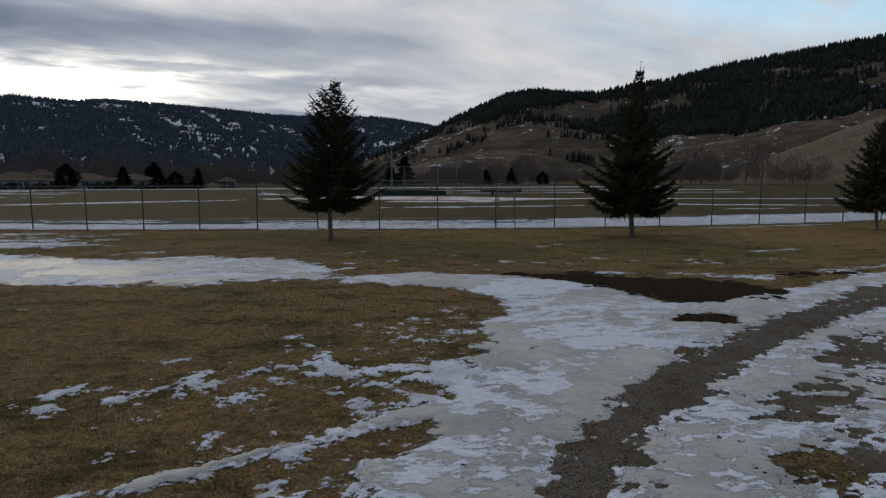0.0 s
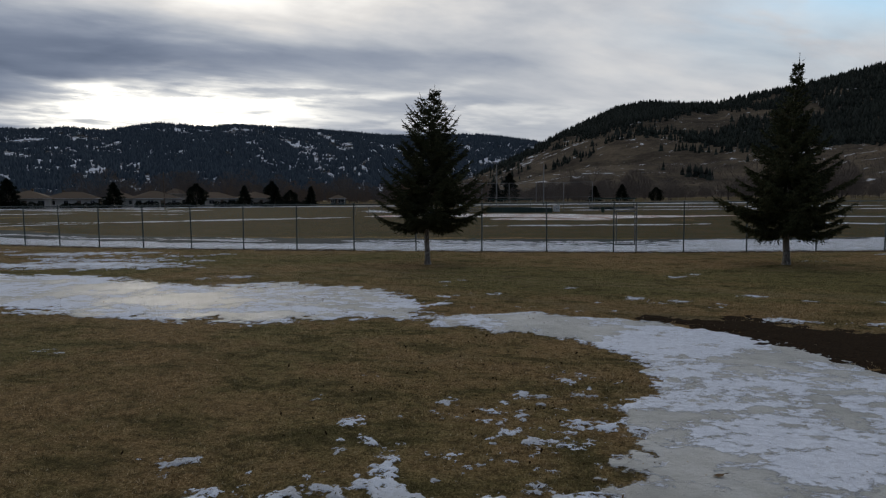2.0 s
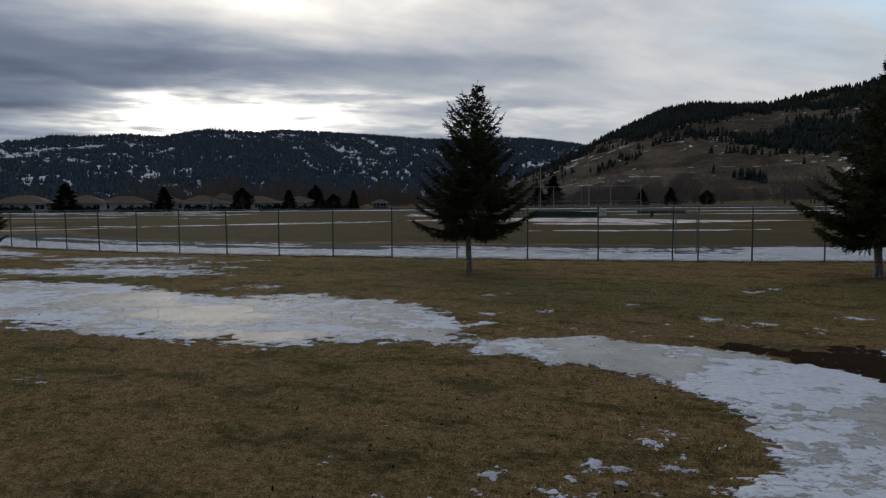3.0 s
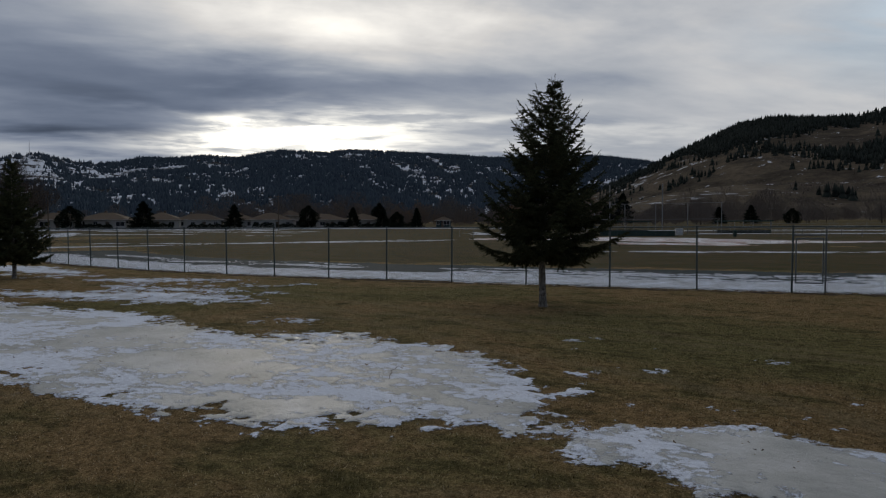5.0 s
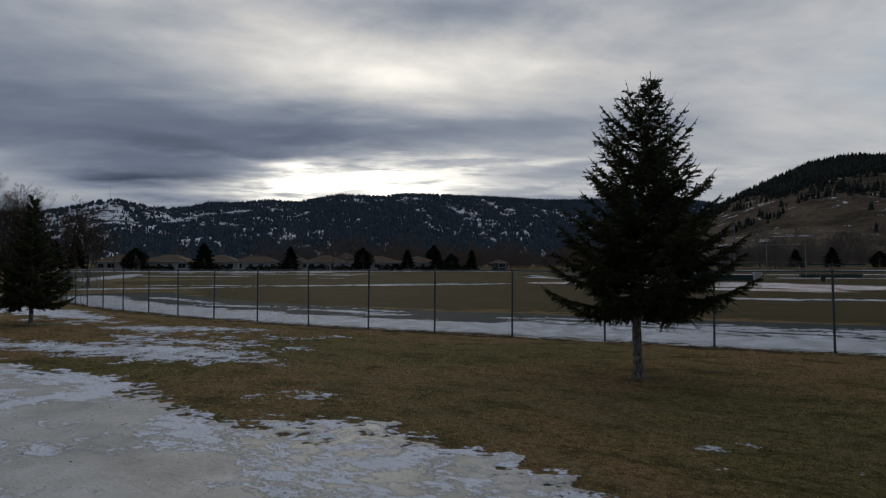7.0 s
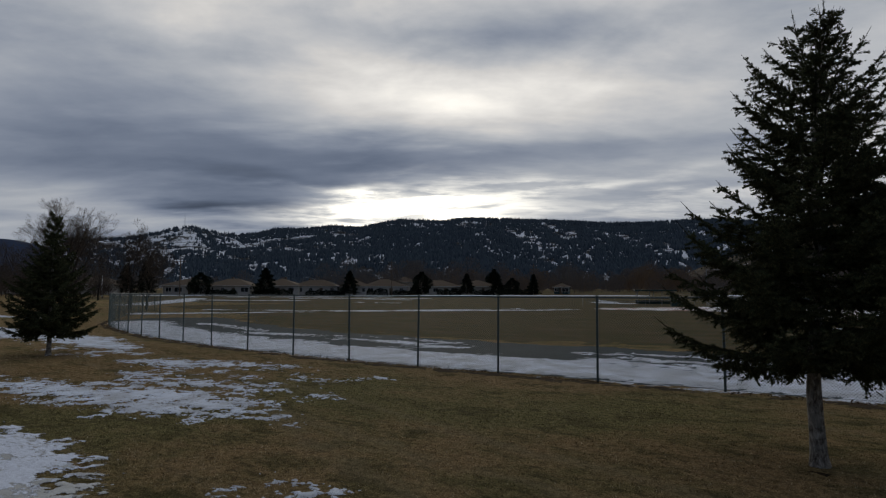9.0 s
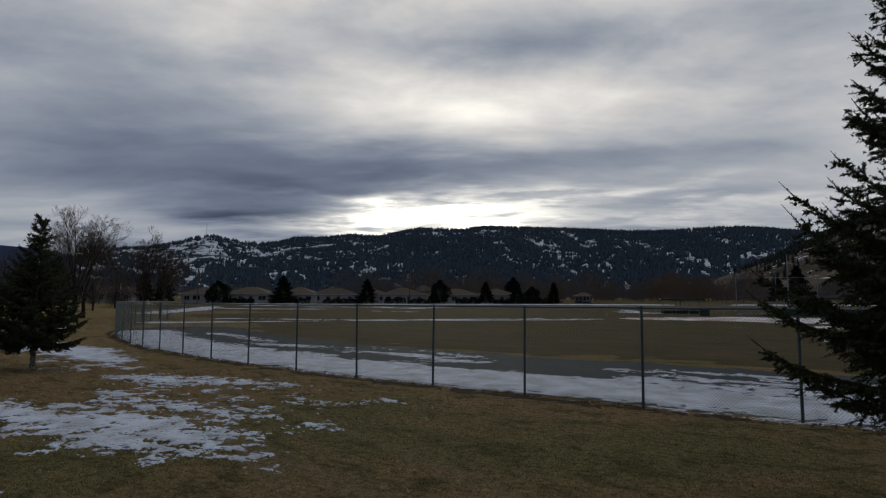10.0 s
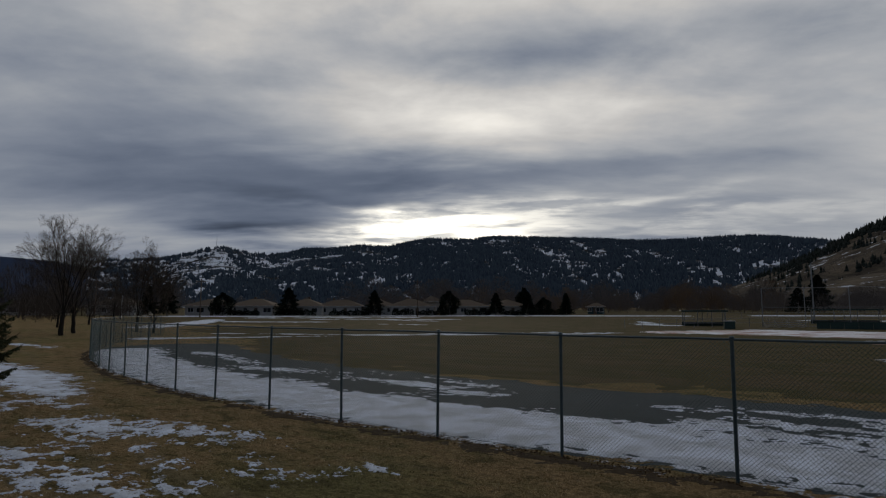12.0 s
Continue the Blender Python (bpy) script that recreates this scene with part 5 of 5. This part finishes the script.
def conifer_far(x, y, h, w, seed, label, round_top=False):
    """A distant garden conifer: trunk and layered sprays."""
    g = np.random.default_rng(seed)
    t = thing("conifer", x, y, float(gz(x, y)), 0, label, "tree", "garden conifers")
    part("trunk", rod(bmesh.new(), (0, 0, -0.1), (0, 0, h * 0.6), 0.03 * h, 8, 0.01 * h), BARK, t)
    n = int(2600 + 450 * h)
    s = g.random(n) ** 0.8
    zz = h * (0.06 + 0.94 * s)
    env = np.sqrt(np.clip(1 - (2 * s - 0.75) ** 2 * 0.9, 0.02, 1)) if round_top else (1 - s) ** 0.75 * (0.8 + 0.2 * np.sin(s * 38))
    a = g.uniform(0, 6.28, n)
    lobes = 0.82 + 0.22 * np.sin(a * 3 + s * 9 + seed) + 0.12 * np.sin(a * 7 + s * 21)
    r = w * env * lobes * np.sqrt(g.uniform(0.25, 1, n))
    c = np.column_stack([r * np.cos(a), r * np.sin(a), zz])
    d = np.column_stack([np.cos(a), np.sin(a), g.uniform(-0.3, 0.5, n)]) + g.normal(scale=0.35, size=(n, 3))
    d /= np.linalg.norm(d, axis=1)[:, None]
    q = np.cross(d, g.normal(size=(n, 3)))
    q /= np.linalg.norm(q, axis=1)[:, None]
    L = g.uniform(0.20, 0.48, n)[:, None] * (h / 6) ** 0.5
    V = np.stack([c - q * L * 0.33, c + q * L * 0.33, c + d * L], 1).reshape(-1, 3)
    crown = link_mesh("crown", V, np.arange(3 * n).reshape(-1, 3), SHRUB, t)
    tagged(crown, kind="stuff")


for k, (cx, cy, ch, cw, rt) in enumerate([(-142, 122.2, 5.6, 2.6, True), (-131, 135.2, 7.0, 2.9, False), (-114, 151.5, 6.4, 2.4, False), (-97, 164, 6.3, 2.3, True), (-85.5, 170.8, 5.8, 2.0, False),
                                          (-82, 182, 7.2, 1.9, True), (-77.4, 174.6, 5.8, 1.9, False), (-73.5, 176.6, 4.6, 1.9, True), (-67.8, 179, 5.6, 1.5, False), (-151, 112, 8.0, 2.2, False),
                                          (-160, 112, 7.5, 2.0, False), (-8.9, 232, 10.5, 3.4, False), (-14, 226, 7, 2.8, False), (22.6, 231, 5.6, 2.2, False), (32.3, 230, 6.0, 2.2, False), (44, 228, 4.8, 2, True),
                                          (-172, 96, 9, 2.6, False), (-84, 48, 3.2, 1.5, True)]):
    conifer_far(cx, cy, ch * 1.08, cw * (1.35 if rt else 1.65), 200 + k, "dark rounded garden conifer" if rt else "dark pointed garden conifer", rt)


def hedge(x, y, rz, w, h, seed):
    g = np.random.default_rng(seed)
    t = thing("hedge", x, y, float(gz(x, y)), rz, "dark clipped evergreen hedge before the houses", "hedge", "hedges before the houses")
    n = int(600 * w)
    a, b = g.uniform(-1, 1, n), g.uniform(0, 1, n)
    c = np.column_stack([a * w / 2 * (1 - 0.12 * b ** 4), g.uniform(-0.7, 0.7, n), b ** 0.8 * h * (0.86 + 0.14 * np.sin(a * w * 1.3 + seed))])
    d = g.normal(size=(n, 3)) + (0, -0.4, 0.5)
    d /= np.linalg.norm(d, axis=1)[:, None]
    q = np.cross(d, g.normal(size=(n, 3)))
    q /= np.linalg.norm(q, axis=1)[:, None]
    L = g.uniform(0.10, 0.22, n)[:, None]
    V = np.stack([c - q * L * 0.4, c + q * L * 0.4, c + d * L], 1).reshape(-1, 3)
    m = link_mesh("leaves", V, np.arange(3 * n).reshape(-1, 3), SHRUB, t)
    tagged(m, kind="stuff")


for k, (hx, hy, hw) in enumerate([(-137, 125, 7), (-128.5, 135.5, 9), (-118.5, 146, 9), (-106.5, 155, 5), (-100.0, 160, 7.5), (-89, 166.5, 6), (-80, 171.5, 5), (-71.5, 175.5, 11)]):
    hedge(hx, hy, 30 + 3 * k, hw * 1.25, 1.6 + 0.25 * (k % 2), 300 + k)


# ---- bare trees ----
def grow(g, h, spread, levels, first=0.17):
    """Branch lines of a leafless tree, vase-shaped: long upswept limbs that fork into ever finer twigs."""
    rows, rads = [], []

    def branch(p, d, L, r, lev, lift):
        n = 6 if lev == levels else 4 if lev > 0 else 2
        P = [p]
        for k in range(n):
            d = d + g.normal(scale=0.05, size=3) + np.array([0, 0, lift])
            d = d / np.linalg.norm(d)
            P.append(P[-1] + d * L / n)
        P = np.array(P)
        rows.append(P)
        rads.append(np.linspace(r, r * 0.22, n + 1))
        if lev == 0:
            return
        kids = {levels: 13, levels - 1: 7}.get(lev, 5)
        for k in range(kids):
            f = 0.30 + 0.70 * (k + g.random()) / kids
            b = np.array([np.interp(f * n, range(n + 1), P[:, i]) for i in range(3)])
            t_ = P[min(int(f * n), n - 1) + 1] - P[min(int(f * n), n - 1)]
            t_ = t_ / np.linalg.norm(t_)
            a = g.normal(size=3)
            a -= a.dot(t_) * t_
            a /= np.linalg.norm(a)
            nd = t_ + a * g.uniform(0.40, 0.85)
            branch(b, nd / np.linalg.norm(nd), (0.20 + 0.45 * (1 - f)) * L * g.uniform(0.7, 1.15) + 0.012 * h, r * 0.40, lev - 1, 0.02)

    trunk_h = h * first
    P = np.column_stack([g.normal(scale=0.01 * h, size=5).cumsum() * 0.4, g.normal(scale=0.01 * h, size=5).cumsum() * 0.4, np.linspace(-0.1, trunk_h, 5)])
    rows.append(P)
    rads.append(np.linspace(0.021 * h, 0.016 * h, 5))
    limbs = 10
    for k in range(limbs):
        a = 2.399 * k + g.uniform(-0.3, 0.3)
        lean = (0.08 + 0.80 * (k / limbs) ** 0.8) * spread
        d = np.array([math.cos(a) * lean, math.sin(a) * lean, 1.0])
        branch(P[-1] - (0, 0, trunk_h * 0.35 * k / limbs), d / np.linalg.norm(d), (h - trunk_h) * (0.97 - 0.25 * k / limbs) * g.uniform(0.9, 1.03), (0.0056 - 0.0002 * k) * h, levels, 0.02)
    return rows, rads


def bare_tree(x, y, h, spread, seed, label, levels=3):
    g = np.random.default_rng(seed)
    t = thing("bare_tree", x, y, float(gz(x, y)), g.uniform(0, 360), label, "tree", "leafless trees by the field")
    rows, rads = grow(g, h, spread, levels, 0.20)
    big = [i for i, r in enumerate(rads) if r[0] > 0.0042 * h]
    small = [i for i, r in enumerate(rads) if r[0] <= 0.0042 * h]
    V, F = tubes([rows[0]], [rads[0]], 10)
    link_mesh("trunk", V, F, DARK_BARK, t, smooth=True)
    for i in big[1:]:
        V, F = tubes([rows[i]], [rads[i]], 6)
        link_mesh("limb", V, F, DARK_BARK, t, smooth=True)
    V, F = tubes([rows[i] for i in small], [np.maximum(rads[i], 0.0065) for i in small], 3)
    m = link_mesh("crown", V, F, TWIG, t, label="fine leafless twigs")
    tagged(m, kind="stuff")


bare_tree(-75.2, 53.3, 12.4, 0.72, 401, "tall leafless tree with upswept fine twigs")
bare_tree(-79.1, 56.4, 11.2, 0.76, 402, "leafless tree with a forked dark trunk")
bare_tree(-76.3, 62.1, 10.2, 0.95, 403, "leafless tree with a broad twiggy crown")
bare_tree(-72.4, 62.0, 7.6, 1.1, 404, "smaller leafless tree with a dense crown")
for k, (bx, by, bh) in enumerate([(-90, 52, 8), (-96, 62, 7.5), (-104, 70, 8), (-112, 78, 8.5)]):
    bare_tree(bx, by, bh, 1.1, 410 + k, "leafless street tree beyond the field", 2)


def thicket(name, az0, az1, r0, r1, count, hmin, hmax, mat, seed, label, cx=-3.0, cy=10.0, per=620):
    """A belt of leafless brush and trees; nobody could count its stems."""
    g = np.random.default_rng(seed)
    A, R = np.radians(g.uniform(az0, az1, count)), g.uniform(r0, r1, count)
    X, Y = cx + R * np.sin(A), cy + R * np.cos(A)
    H = (hmin + (hmax - hmin) * g.random(count) ** 1.7) * (0.8 + 0.9 * fbm(X, Y, 0.04, 3, seed))
    i = np.repeat(np.arange(count), per)
    n = len(i)
    h = H[i]
    s = g.uniform(0.10, 0.9, n)
    a = g.uniform(0, 6.28, n)
    rr = h * 0.34 * np.sqrt(g.random(n)) * (0.2 + np.sin(3.1 * np.clip(s + 0.08, 0, 1)))
    p = np.column_stack([X[i] + rr * np.cos(a), Y[i] + rr * np.sin(a), gz(X, Y)[i] + h * s])
    a2 = a + g.normal(scale=0.7, size=n)
    tilt = g.uniform(0.2, 0.9, n)
    d = np.column_stack([np.cos(a2) * tilt, np.sin(a2) * tilt, np.ones(n)])
    d /= np.linalg.norm(d, axis=1)[:, None]
    L = h * (0.10 + 0.32 * (1 - s)) * g.uniform(0.4, 1.0, n)
    w = (0.0024 * h * g.uniform(0.5, 1.3, n))[:, None]
    q = np.column_stack([np.cos(A[i]), -np.sin(A[i]), np.zeros(n)])
    V = np.stack([p - q * w, p + q * w, p + d * L[:, None]], 1)
    base = np.column_stack([X, Y, gz(X, Y) - 0.1])
    top = base + np.column_stack([g.normal(scale=0.04, size=count) * H, g.normal(scale=0.04, size=count) * H, H * 0.6])
    qq = np.column_stack([np.cos(A), -np.sin(A), np.zeros(count)]) * (0.018 * H)[:, None]
    V2 = np.stack([base - qq, base + qq, top], 1)
    V = np.concatenate([V, V2]).reshape(-1, 3)
    ob = link_mesh(name, V, np.arange(len(V)).reshape(-1, 3), mat)
    tagged(ob, label, "brush", kind="stuff")


thicket("house_thicket", -62, -24, 205, 260, 100, 5, 12, HAZED_TWIG, 501, "bare grey-brown trees behind the houses")
thicket("orange_willows", -38, -4, 236, 300, 130, 5, 11, RUST_TWIG, 502, "orange-brown leafless willows")
thicket("valley_thicket", -26, 6, 205, 300, 260, 4, 12, HAZED_TWIG, 503, "bare brush along the valley floor")
thicket("hillfoot_thicket", 4, 36, 235, 360, 115, 7, 19, HAZED_TWIG, 504, "tall bare trees along the foot of the hill")
thicket("hillside_brush", 0, 34, 340, 400, 110, 4, 13, HAZED_TWIG, 506, "grey brush at the hill's foot")
thicket("street_thicket", -86, -58, 130, 190, 80, 5, 11, TWIG, 505, "bare trees and brush along the street")


def utility_pole(x, y, h, mat, arm, label):
    t = thing("utility_pole", x, y, float(gz(x, y)), 50, label, "pole")
    part("pole", rod(bmesh.new(), (0, 0, -0.1), (0, 0, h), 0.14, 8, 0.10), mat, t)
    if arm:
        part("crossarm", box(bmesh.new(), 0, 0, h - 0.6, 2.2, 0.12, 0.12, 0.01), WOOD, t)
        for sx in (-1.0, 0, 1.0):
            part("insulator", rod(bmesh.new(), (sx, 0, h - 0.54), (sx, 0, h - 0.3), 0.05, 6), WHITE, t)


utility_pole(-139.6, 88.3, 8.5, WOOD, True, "weathered wooden utility pole by the street")
utility_pole(-138.0, 91.6, 7.0, WOOD, False, "plain weathered wooden street pole")
utility_pole(-137.3, 92.8, 5.0, WHITE, False, "pale short painted street pole")
utility_pole(-129.0, 106.6, 9.0, WOOD, True, "weathered wooden utility pole by the street")
utility_pole(-93.6, 144.0, 9.5, WOOD, True, "weathered wooden utility pole by the street")
utility_pole(-72.0, 190.0, 9.5, WOOD, True, "weathered wooden utility pole by the street")
utility_pole(3.0, 160.0, 11.0, GALV, False, "tall grey field light pole")
utility_pole(-9.0, 158.0, 11.0, GALV, False, "tall grey field light pole")


def mast(x, y, z, h):
    t = thing("radio_mast", x, y, z, 0, "thin radio mast on the snowy hilltop", "mast")
    part("mast", rod(bmesh.new(), (0, 0, -8), (0, 0, h), 1.1, 6, 0.5), GALV, t)


fn, foot, dist = far
mast(dist * math.sin(radians(-54.2)), dist * math.cos(radians(-54.2)), float(fn(np.array([-54.2]), np.array([1.0]))[0]), 62)

# ---- small things on the lawn ----
def litter(name, n, place, size, mat, label, category, seed, flat=0.4):
    """Scattered flakes, one mesh."""
    g = np.random.default_rng(seed)
    p = place(g, n)
    n = len(p)
    d1, d2 = g.normal(size=(n, 3)), g.normal(size=(n, 3))
    d1[:, 2] *= flat
    d2[:, 2] *= flat
    d1 /= np.linalg.norm(d1, axis=1)[:, None]
    d2 /= np.linalg.norm(d2, axis=1)[:, None]
    s = g.uniform(size[0], size[1], n)[:, None]
    V = np.stack([p - d1 * s, p - d2 * s * 0.5, p + d1 * s, p + d2 * s * 0.5], 1).reshape(-1, 3)
    ob = link_mesh(name, V, np.arange(4 * n).reshape(-1, 4), mat)
    tagged(ob, label, category, kind="stuff")


def fence_foot(g, n):
    s = g.uniform(2, SMAX - 1, n)
    off = np.abs(g.normal(scale=0.17, size=n))
    x, y = np.interp(s, ARC, LINE[:, 0]), np.interp(s, ARC, LINE[:, 1])
    keep = fbm(s, s * 0, 0.6, 3, 5) > -0.25
    return np.column_stack([x, y - off + 0.02, 0.01 + g.uniform(0, 0.045, n) * np.exp(-off * 6)])[keep]


DRY_LEAF = surface("dry_leaves", twig_build((0.13, 0.085, 0.045)), 0.85, 0.2)
litter("dry_leaves", 11000, fence_foot, (0.015, 0.045), DRY_LEAF, "brown dry leaves drifted against the fence foot", "leaves", 601, 0.8)


NEAR_COVER = [c for c in COVER if c[3] < 40 and c[1] > -90 and c[4] < 80]


def covered(X, Y):
    m = np.full(X.shape, -1.0)
    for fn_, x0, x1, y0, y1 in NEAR_COVER:
        k = (X > x0) & (X < x1) & (Y > y0) & (Y < y1)
        if k.any():
            m[k] = np.maximum(m[k], fn_(X[k], Y[k]))
    return m


def blades():
    """Short dormant grass near the camera's way; thinner farther off."""
    g = np.random.default_rng(611)
    n = 750000
    y = 4.0 + 30.0 * g.random(n) ** 1.6
    x = np.interp(y, [4, 34], [0.0, -9.0]) + g.uniform(-1, 1, n) * np.interp(y, [4, 10, 34], [6, 10, 26])
    ok = covered(x, y) < 0.003 + 0.009 * g.random(n) ** 3
    x, y = x[ok], y[ok]
    tuft = fbm(x, y, 3.0, 4, 31, 0.6)
    ok = tuft > -0.35
    x, y, tuft = x[ok], y[ok], tuft[ok]
    n = len(x)
    a = g.uniform(0, 6.28, n)
    far_ = np.interp(y, [5, 30], [1.0, 2.2])
    h = g.uniform(0.008, 0.028, n) * (1 + 1.2 * tuft)
    lean_ = g.uniform(0.2, 1.2, n) * h
    w = g.uniform(0.0014, 0.0034, n) * far_
    c = np.column_stack([x, y, np.zeros(n)])
    q = np.column_stack([np.cos(a), np.sin(a), np.zeros(n)]) * w[:, None]
    b = a + g.uniform(0.8, 2.3, n)
    tip = c + np.column_stack([np.cos(b) * lean_, np.sin(b) * lean_, h])
    V = np.stack([c - q, c + q, tip], 1).reshape(-1, 3)
    ob = link_mesh("grass", V, np.arange(3 * n).reshape(-1, 3), BLADE)
    tagged(ob, "short dormant brown grass blades", "grass", kind="stuff")


blades()


def on_lawn(g, n):
    x, y = g.uniform(-14, 14, n), 4 + 20 * g.random(n) ** 1.4
    return np.column_stack([x, y, np.maximum(covered(x, y), 0) * 0 + 0.030])


litter("straw_bits", 9000, on_lawn, (0.005, 0.016), surface("pale_straw", twig_build((0.36, 0.30, 0.20)), 0.9, 0.1), "pale bits of dead straw and leaf", "litter", 621, 0.3)


def on_bend(g, n):
    x, y = 0.6 + g.normal(scale=1.7, size=n), 13.0 + g.normal(scale=1.7, size=n)
    ok = covered(x, y) < 0
    return np.column_stack([x, y, np.full(n, 0.024)])[ok]


litter("soil_crumbs", 420, on_bend, (0.010, 0.030), SOIL, "dark crumbs of soil strewn on the grass", "litter", 625, 0.9)


def stones():
    g = np.random.default_rng(631)
    n = 9000
    s = g.random(n)
    x = np.interp(s, [0, 0.35, 0.6, 1], [2.6, 3.4, 5.6, 11]) + g.normal(scale=0.75, size=n)
    y = np.interp(s, [0, 0.35, 0.6, 1], [5.2, 8.0, 10.3, 14.4]) + g.normal(scale=0.5, size=n)
    r = g.uniform(0.005, 0.016, n)
    c = np.column_stack([x, y, 0.016 + 0 * x])
    dirs = np.array([(1, 0, 0), (0, 1, 0), (-1, 0, 0), (0, -1, 0), (0, 0, 0.8), (0, 0, -0.8)], float)
    V = (c[:, None, :] + dirs[None] * r[:, None, None] * g.uniform(0.6, 1.3, (n, 6, 1))).reshape(-1, 3)
    tri = np.array([(0, 1, 4), (1, 2, 4), (2, 3, 4), (3, 0, 4), (1, 0, 5), (2, 1, 5), (3, 2, 5), (0, 3, 5)])
    F = (6 * np.arange(n)[:, None, None] + tri[None]).reshape(-1, 3)
    ob = link_mesh("gravel_stones", V, F, surface("gravel_stone", twig_build((0.13, 0.12, 0.105)), 0.9, 0.2))
    tagged(ob, "loose grey gravel stones", "gravel", kind="stuff")


stones()


def dead_leaf(x, y, size, rz):
    t = thing("dead_leaf", x, y, 0.036, rz, "curled brown dead leaf on the ice", "leaf", "dead leaves on the ice")
    bm = bmesh.new()
    pts = [(-1, 0, 0.25), (-0.4, 0.5, 0.05), (0.3, 0.55, 0.1), (1, 0, 0.3), (0.3, -0.55, 0.2), (-0.4, -0.5, 0.1), (0, 0, 0)]
    v = [bm.verts.new((a * size, b * size, c * size)) for a, b, c in pts]
    for a, b in ((0, 1), (1, 2), (2, 3), (3, 4), (4, 5), (5, 0)):
        bm.faces.new((v[a], v[b], v[6]))
    part("blade", bm, DRY_LEAF, t)
    part("stem", rod(bmesh.new(), (size, 0, size * 0.3), (size * 1.7, 0.1 * size, size * 0.2), 0.003, 5), DRY_LEAF, t)


for lx, ly, ls, lr in ((2.6, 10.53, 0.055, 20), (-9.64, 20.07, 0.05, 70), (-5.9, 17.9, 0.04, 10), (-4.6, 19.2, 0.05, 140)):
    dead_leaf(lx, ly, ls, lr)


def ice_crack(name, points, width):
    """A thin dark open crack across the ice, its course unsteady."""
    P = np.array(points, float)
    t = np.linspace(0, len(P) - 1, 28)
    x = np.interp(t, range(len(P)), P[:, 0]) + 0.05 * fbm(t, t * 0 + 3.0, 1.7, 3, 5)
    y = np.interp(t, range(len(P)), P[:, 1]) + 0.05 * fbm(t, t * 0 + 8.0, 1.7, 3, 6)
    w = width * (0.35 + 0.65 * np.sin(np.linspace(0.1, 3.05, 28))) * (1 + 0.8 * fbm(t, t, 3.0, 2, 7))
    left = np.column_stack([x - w, y + 0.4 * w, np.full(28, 0.031)])
    right = np.column_stack([x + w, y - 0.4 * w, np.full(28, 0.031)])
    V = np.stack([left, right], 1).reshape(-1, 3)
    i = 2 * np.arange(27)
    ob = link_mesh(name, V, np.stack([i, i + 1, i + 3, i + 2], -1), DIRT)
    return tagged(ob, "thin dark crack in the frozen meltwater", "crack", kind="structure")


ice_crack("ice_crack", [(-4.6, 17.95), (-4.54, 18.3), (-4.42, 18.5), (-4.14, 18.72)], 0.005)
ice_crack("ice_crack", [(-3.88, 18.5), (-3.97, 18.85), (-4.05, 19.05), (-4.08, 19.32)], 0.008)


def on_ice(g, n):
    x, y = g.uniform(-15, 4, n), np.where(g.random(n) < 0.7, g.uniform(16.3, 21.5, n), g.uniform(6, 16, n))
    ok = covered(x, y) > 0.012
    return np.column_stack([x, y, np.full(n, 0.034)])[ok]


litter("ice_bits", 420, on_ice, (0.008, 0.034), DRY_LEAF, "brown bits of leaf and dirt frozen onto the ice", "litter", 641, 0.25)
